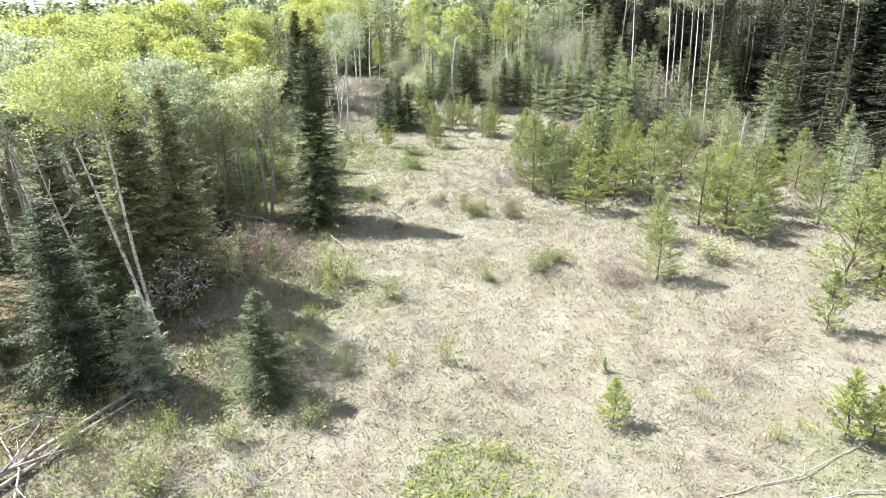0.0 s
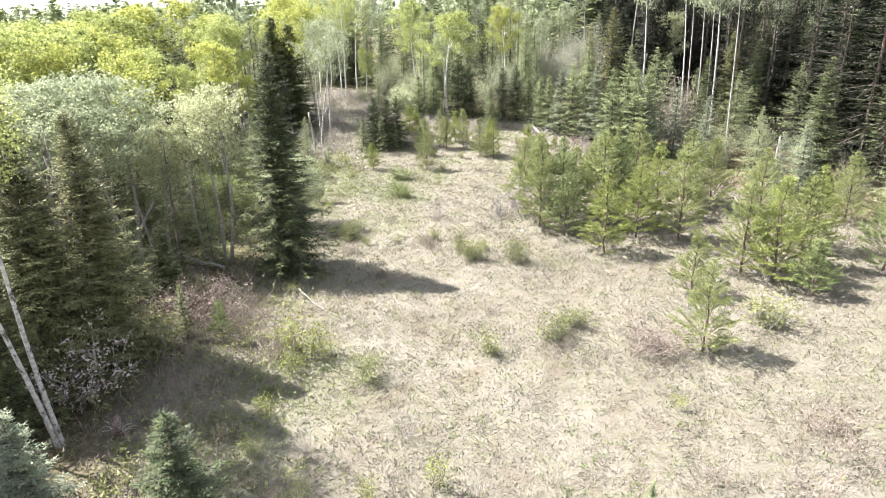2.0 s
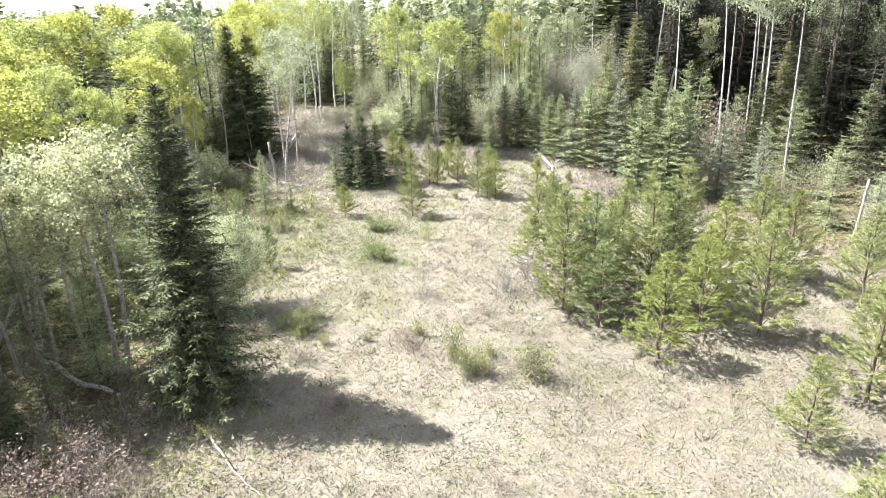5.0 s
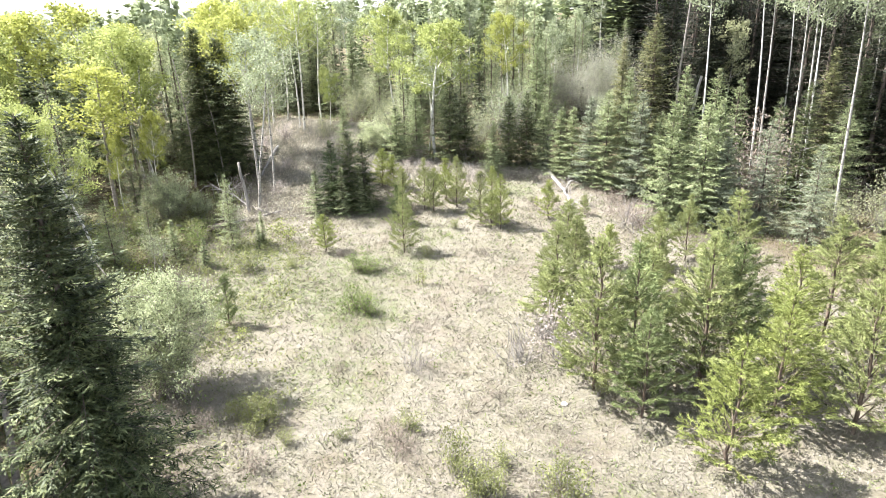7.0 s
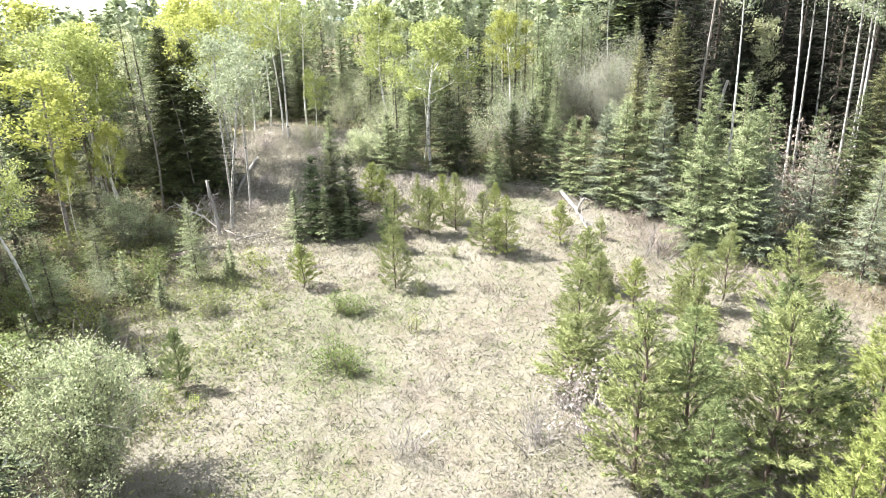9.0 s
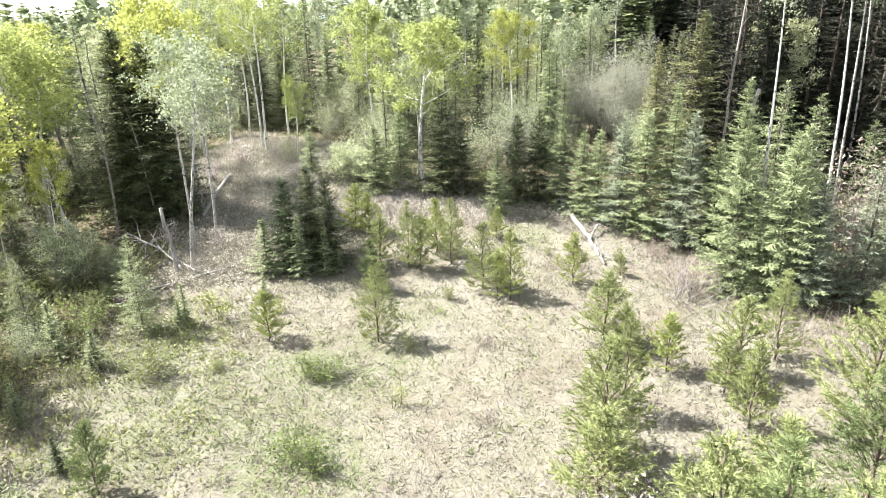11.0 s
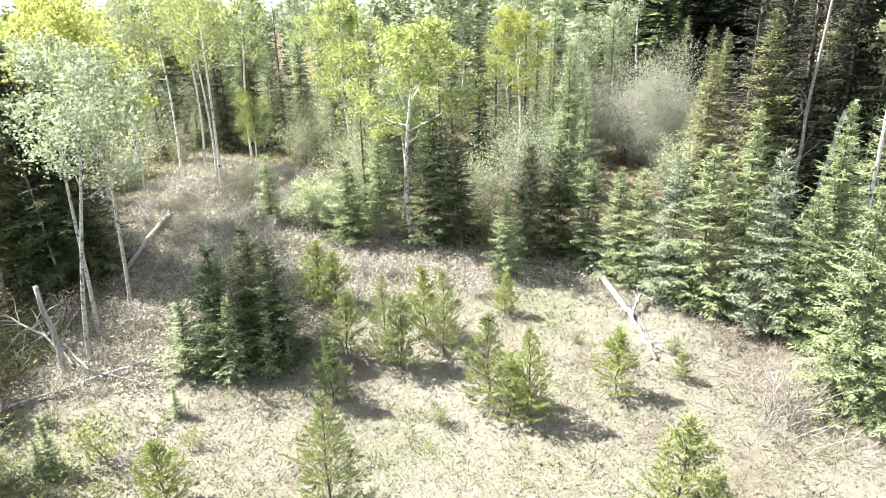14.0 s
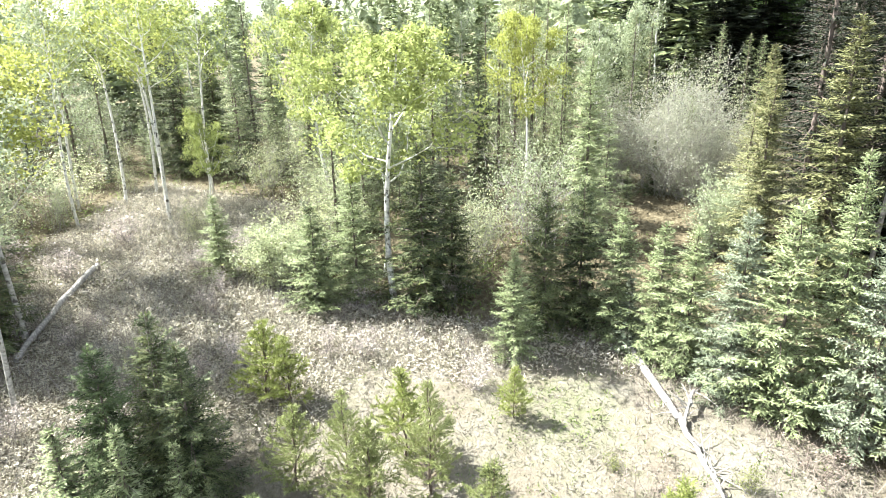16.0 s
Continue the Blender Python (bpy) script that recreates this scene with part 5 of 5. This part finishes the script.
log([(-13.2, 61.4, 0.15), (-14.6, 62.2, 0.25), (-16.2, 62.6, 0.2)], 0.1, 0.07, "bleached fallen trunk under a willow", stubs=5, stub=0.6, seed=27)
# a dead pole propped up in the grove
log([(-17.4, 41.4, 0.1), (-16.6, 41.4, 1.4), (-15.7, 41.4, 2.9)], 0.09, 0.07, "pale dead pole propped among aspens", WOOD_DEAD, 2, 0.4, 16, "leaning_trunk")


def root_wad(x, y, size, seed, turn):
    """The upturned root plate of a fallen tree."""
    rng = np.random.default_rng(seed)
    ob = thing("root_wad", x, y, "upturned reddish-grey root plate of a fallen tree", "root wad", "", turn, size)
    core = Soup()
    k = np.linspace(0, 1, 5)
    core.tube(np.column_stack([k * 1.2 - 1.0, 0 * k, 0.35 + 0.05 * k]), 0.22 + 0.12 * k ** 3, 9)
    stump = part("stump", core.mesh("stump", WOOD_RED, True), ob)
    for i in range(34):
        a, l = rng.uniform(0, 6.28), rng.uniform(0.4, 1.0)
        t = np.linspace(0, 1, 6)
        q = np.column_stack([0.2 + 0.35 * t * rng.uniform(-0.4, 1), np.cos(a) * l * t, 0.4 + np.sin(a) * l * t])
        q[1:] += np.cumsum(rng.normal(0, 0.05, (5, 3)), axis=0)
        q[:, 2] = np.maximum(q[:, 2], 0.02)
        r = Soup()
        r.tube(q, 0.045 * (1 - 0.85 * t) + 0.004, 5)
        part("root", r.mesh("root", WOOD_RED if i % 3 else WOOD_DEAD), stump)


root_wad(-10.8, 25.1, 0.7, 61, -60)
root_wad(-11.6, 61.6, 0.9, 62, 20)


def stone(x, y, r, seed):
    rng = np.random.default_rng(seed)
    bm = bmesh.new()
    bmesh.ops.create_icosphere(bm, subdivisions=3, radius=r)
    off = rng.uniform(0, 50, 3)
    for v in bm.verts:
        n = noise.noise(Vector(v.co) / r * 1.1 + Vector(off))
        v.co *= 1 + 0.35 * n
        v.co.z *= 0.6
    me = bpy.data.meshes.new("stone")
    bm.to_mesh(me)
    bm.free()
    me.materials.append(PALE_STONE)
    ob = new("stone", me)
    ob.matrix_basis = pose(x, y, ground_z(x, y) + r * 0.25)
    tagged(ob, "small pale weathered stone in dry grass", "stone")


PALE_STONE = bark("pale_stone", (0.4, 0.39, 0.37), (0.62, 0.61, 0.59), (5, 5, 5))
stone(5.3, 42.9, 0.11, 5)

# bare thin trunks at the wood's shaded rim


def bare_trunk(rng, x, y):
    n = int(rng.integers(3))

    def make(seed):
        r = np.random.default_rng(seed)
        so = Soup()
        k = np.linspace(0, 1, 9)
        so.tube(np.column_stack([0.25 * np.sin(k * 3 + seed), 0.2 * np.sin(k * 4), k * 8.5]) - np.array([0.25 * math.sin(seed), 0, 0]), 0.07 * (1 - 0.8 * k) + 0.008, 6)
        for _ in range(16):
            u, a = r.uniform(0.3, 0.97), r.uniform(0, 6.28)
            t = np.linspace(0, 1, 4)
            l = r.uniform(0.4, 1.2)
            so.tube(np.column_stack([0.25 * math.sin(u * 3 + seed) - 0.25 * math.sin(seed) + math.cos(a) * l * t, 0.2 * math.sin(u * 4) + math.sin(a) * l * t, u * 8.5 + l * 0.7 * t * t]), 0.014 * (1 - 0.8 * t) + 0.003, 4)
        return so.mesh("trunk", BARK_GREY, True), None

    ob = thing("bare_trunk", x, y, "thin leafless grey trunk at the wood's edge", "dead tree", "bare trunks", rng.uniform(0, 360), rng.uniform(0.8, 1.1), None, (rng.normal(0, 4), rng.normal(0, 4)))
    part("trunk", shape("bare_trunk", n, make)[0], ob, BARK_GREY)


mixed_wood(18, -26, -13, 16, 42, 24, 1.2, bare_trunk, margin=1.5)
mixed_wood(19, -24, -12, 58, 84, 8, 1.5, bare_trunk, margin=1.0)

# ---- ground cover ----


def spots_by(rng, count, area, density):
    """Random places in area (x0, x1, y0, y1), thinned by density(x, y) from 0 to 1."""
    x0, x1, y0, y1 = area
    got, n = [], 0
    while n < count:
        x, y = rng.uniform(x0, x1, count * 2), rng.uniform(y0, y1, count * 2)
        ok = rng.random(count * 2) < density(x, y)
        got.append(np.column_stack([x[ok], y[ok]]))
        n += ok.sum()
    return np.concatenate(got)[:count]


def patches(x, y, size, seed):
    """Soft uneven patches from 0 to 1."""
    a = np.sin(x / size + 1.7 * np.sin(y / size * 0.8 + seed) + seed * 2.1) * np.sin(y / size * 1.1 + 1.3 * np.sin(x / size * 0.7 - seed) + seed)
    b = np.sin(x / size * 2.7 + seed * 5 + y / size * 1.3) * np.sin(y / size * 2.3 - x / size * 1.1 + seed)
    return np.clip(0.5 + 0.4 * a + 0.25 * b, 0, 1)


def cover(name, label, category, mat, seed, count, area, density, blades, length, ratio, spread, rise, lift=0.0):
    """Tufts of blades, stems or leaves over the ground, as one mesh."""
    rng = np.random.default_rng(seed)
    at = spots_by(rng, count, area, density)
    big = rng.uniform(0.6, 1.4, count)
    i = np.repeat(np.arange(count), blades)
    n = len(i)
    off = rng.normal(0, spread, (n, 2)) * big[i][:, None]
    x, y = at[i, 0] + off[:, 0], at[i, 1] + off[:, 1]
    base = np.column_stack([x, y, height(x, y) - 0.01 + rng.uniform(0, 1, n) * lift * big[i]])
    way = np.column_stack([rng.normal(0, 1, n) + off[:, 0] / spread * 0.4, rng.normal(0, 1, n) + off[:, 1] / spread * 0.4, rng.uniform(*rise, n)])
    l = rng.uniform(*length, n) * big[i]
    so = Soup()
    up = unit(rng.normal(0, 1, (n, 3)) + np.array([0, 0, 0.6]))
    so.spikes(base, way, l, l * ratio, up)
    tagged(new(name, so.mesh(name, mat)), label, category, kind="stuff")


MEADOW = (-17, 29, 11, 92)


def inside(x, y):
    return np.where(in_clearing(x, y), 1.0, 0.0)


def brushy(x, y):
    return np.clip(inside(x, y) * (ease(66, 71, y) * (x < 0) + ease(68.5, 71, y) + ease(-6, -9, x) * (y > 60)), 0, 1)


def nearer(x, y):
    return np.clip(1.25 - (y - 15) / 90, 0.3, 1)


cover("dry_grass", "pale straw-coloured dry grass tufts over the meadow", "grass", STRAW, 51, 34000, MEADOW, lambda x, y: inside(x, y) * nearer(x, y) * (0.4 + 0.6 * patches(x, y, 1.9, 2)), 8, (0.06, 0.15), 0.27, 0.12, (0.3, 1.5), 0.05)
cover("dry_stalks", "thin pale dry grass stalks over the meadow", "grass", STRAW, 59, 9000, MEADOW, lambda x, y: inside(x, y) * nearer(x, y) * (0.2 + 0.8 * patches(x, y, 1.6, 4)), 4, (0.12, 0.3), 0.07, 0.08, (0.6, 2.4))
cover("green_grass", "fresh green grass among dry tufts", "grass", GRASS_GREEN, 52, 6500, MEADOW, lambda x, y: inside(x, y) * nearer(x, y) * np.clip(0.1 + 0.3 * patches(x, y, 3.1, 5) + green_cover(x, y), 0, 1), 7, (0.05, 0.13), 0.3, 0.1, (0.2, 1.6), 0.06)
cover("sage_herbs", "pale grey-green low herbs in broad patches", "herbs", LEAF_SAGE, 60, 13000, MEADOW, lambda x, y: inside(x, y) * np.clip(1.5 * patches(x, y, 3.4, 15) - 0.45 + 0.25 * ease(6, -4, x), 0.03, 1), 10, (0.03, 0.07), 0.42, 0.13, (0.2, 1.2), 0.07)
cover("dry_weeds", "brown dry weed stalks in the meadow", "weeds", TWIG_BROWN, 53, 5200, MEADOW, lambda x, y: inside(x, y) * patches(x, y, 2.6, 9) ** 3, 7, (0.1, 0.38), 0.04, 0.14, (0.8, 3.0))
cover("meadow_herbs", "small green leafy herbs in dry grass", "herbs", LEAF_GREEN, 54, 3800, MEADOW, lambda x, y: inside(x, y) * np.clip(0.25 * patches(x, y, 2.2, 12) + 0.8 * green_cover(x, y) + 0.5 * ease(-5, -10, x) * (y < 62), 0, 1), 9, (0.05, 0.12), 0.45, 0.09, (0.3, 1.6), 0.15)
cover("leafy_patch", "bright green low leafy herbs in a moist patch", "herbs", LEAF_SPROUT, 66, 260, (-4, 6, 13, 20), lambda x, y: (1 - ease(0.1, 1.0, np.hypot((x - 0.6) / 3.4, (y - 15.8) / 2.4))) * patches(x, y, 0.8, 3), 9, (0.06, 0.13), 0.5, 0.13, (0.2, 1.2), 0.1)
cover("rim_herbs", "leafy green herbs along the wood's edge", "herbs", LEAF_OLIVE, 67, 1800, (-16, -3, 12, 62), lambda x, y: inside(x, y) * ease(-3.5, -9, x) * patches(x, y, 1.6, 8), 10, (0.07, 0.16), 0.5, 0.14, (0.2, 1.6), 0.35)
cover("rim_undergrowth", "fresh olive-green undergrowth along the shaded rim", "undergrowth", LEAF_OLIVE, 69, 2600, (-21, -11, 42, 67), lambda x, y: (1 - inside(x, y)) * (0.3 + 0.7 * patches(x, y, 1.7, 6)), 11, (0.07, 0.17), 0.45, 0.2, (0.2, 1.5), 0.6)
cover("hill_brush", "dense pale brown leafy brush on the slope", "brush", BRUSH, 55, 9500, (-16, 10, 63, 92), brushy, 12, (0.06, 0.14), 0.42, 0.22, (0.0, 1.0), 0.28)
cover("hill_twigs", "thin bare twigs of the brush on the slope", "brush", STRAW, 65, 2600, (-16, 10, 63, 92), brushy, 6, (0.25, 0.8), 0.026, 0.15, (1.0, 3.0))
cover("hill_stems", "thin grey stems of the brush on the slope", "brush", TWIG_GREY, 68, 1600, (-16, 10, 63, 92), brushy, 6, (0.3, 1.0), 0.024, 0.18, (1.0, 3.4))
cover("edge_brush", "reddish-brown leafless brush along the wood's edge", "brush", TWIG_BROWN, 56, 4200, (-18, 26, 12, 72), lambda x, y: (edge_distance(x, y) < 2.2) * (0.3 + 0.7 * patches(x, y, 2.0, 21)), 7, (0.2, 0.7), 0.03, 0.2, (1.0, 3.0))
cover("undergrowth", "leafy undergrowth on the forest floor", "undergrowth", LITTER_LEAF, 57, 5500, (-34, 34, 16, 100), lambda x, y: (1 - inside(x, y)) * (edge_distance(x, y) < 14) * 1.0, 12, (0.06, 0.2), 0.4, 0.25, (0.0, 1.5), 0.6)
cover("forest_herbs", "green herbs on the forest floor", "undergrowth", LEAF_GREEN, 58, 3500, (-30, 30, 16, 95), lambda x, y: (1 - inside(x, y)) * (edge_distance(x, y) < 9) * patches(x, y, 2.5, 31), 9, (0.07, 0.2), 0.4, 0.2, (0.3, 1.5), 0.3)
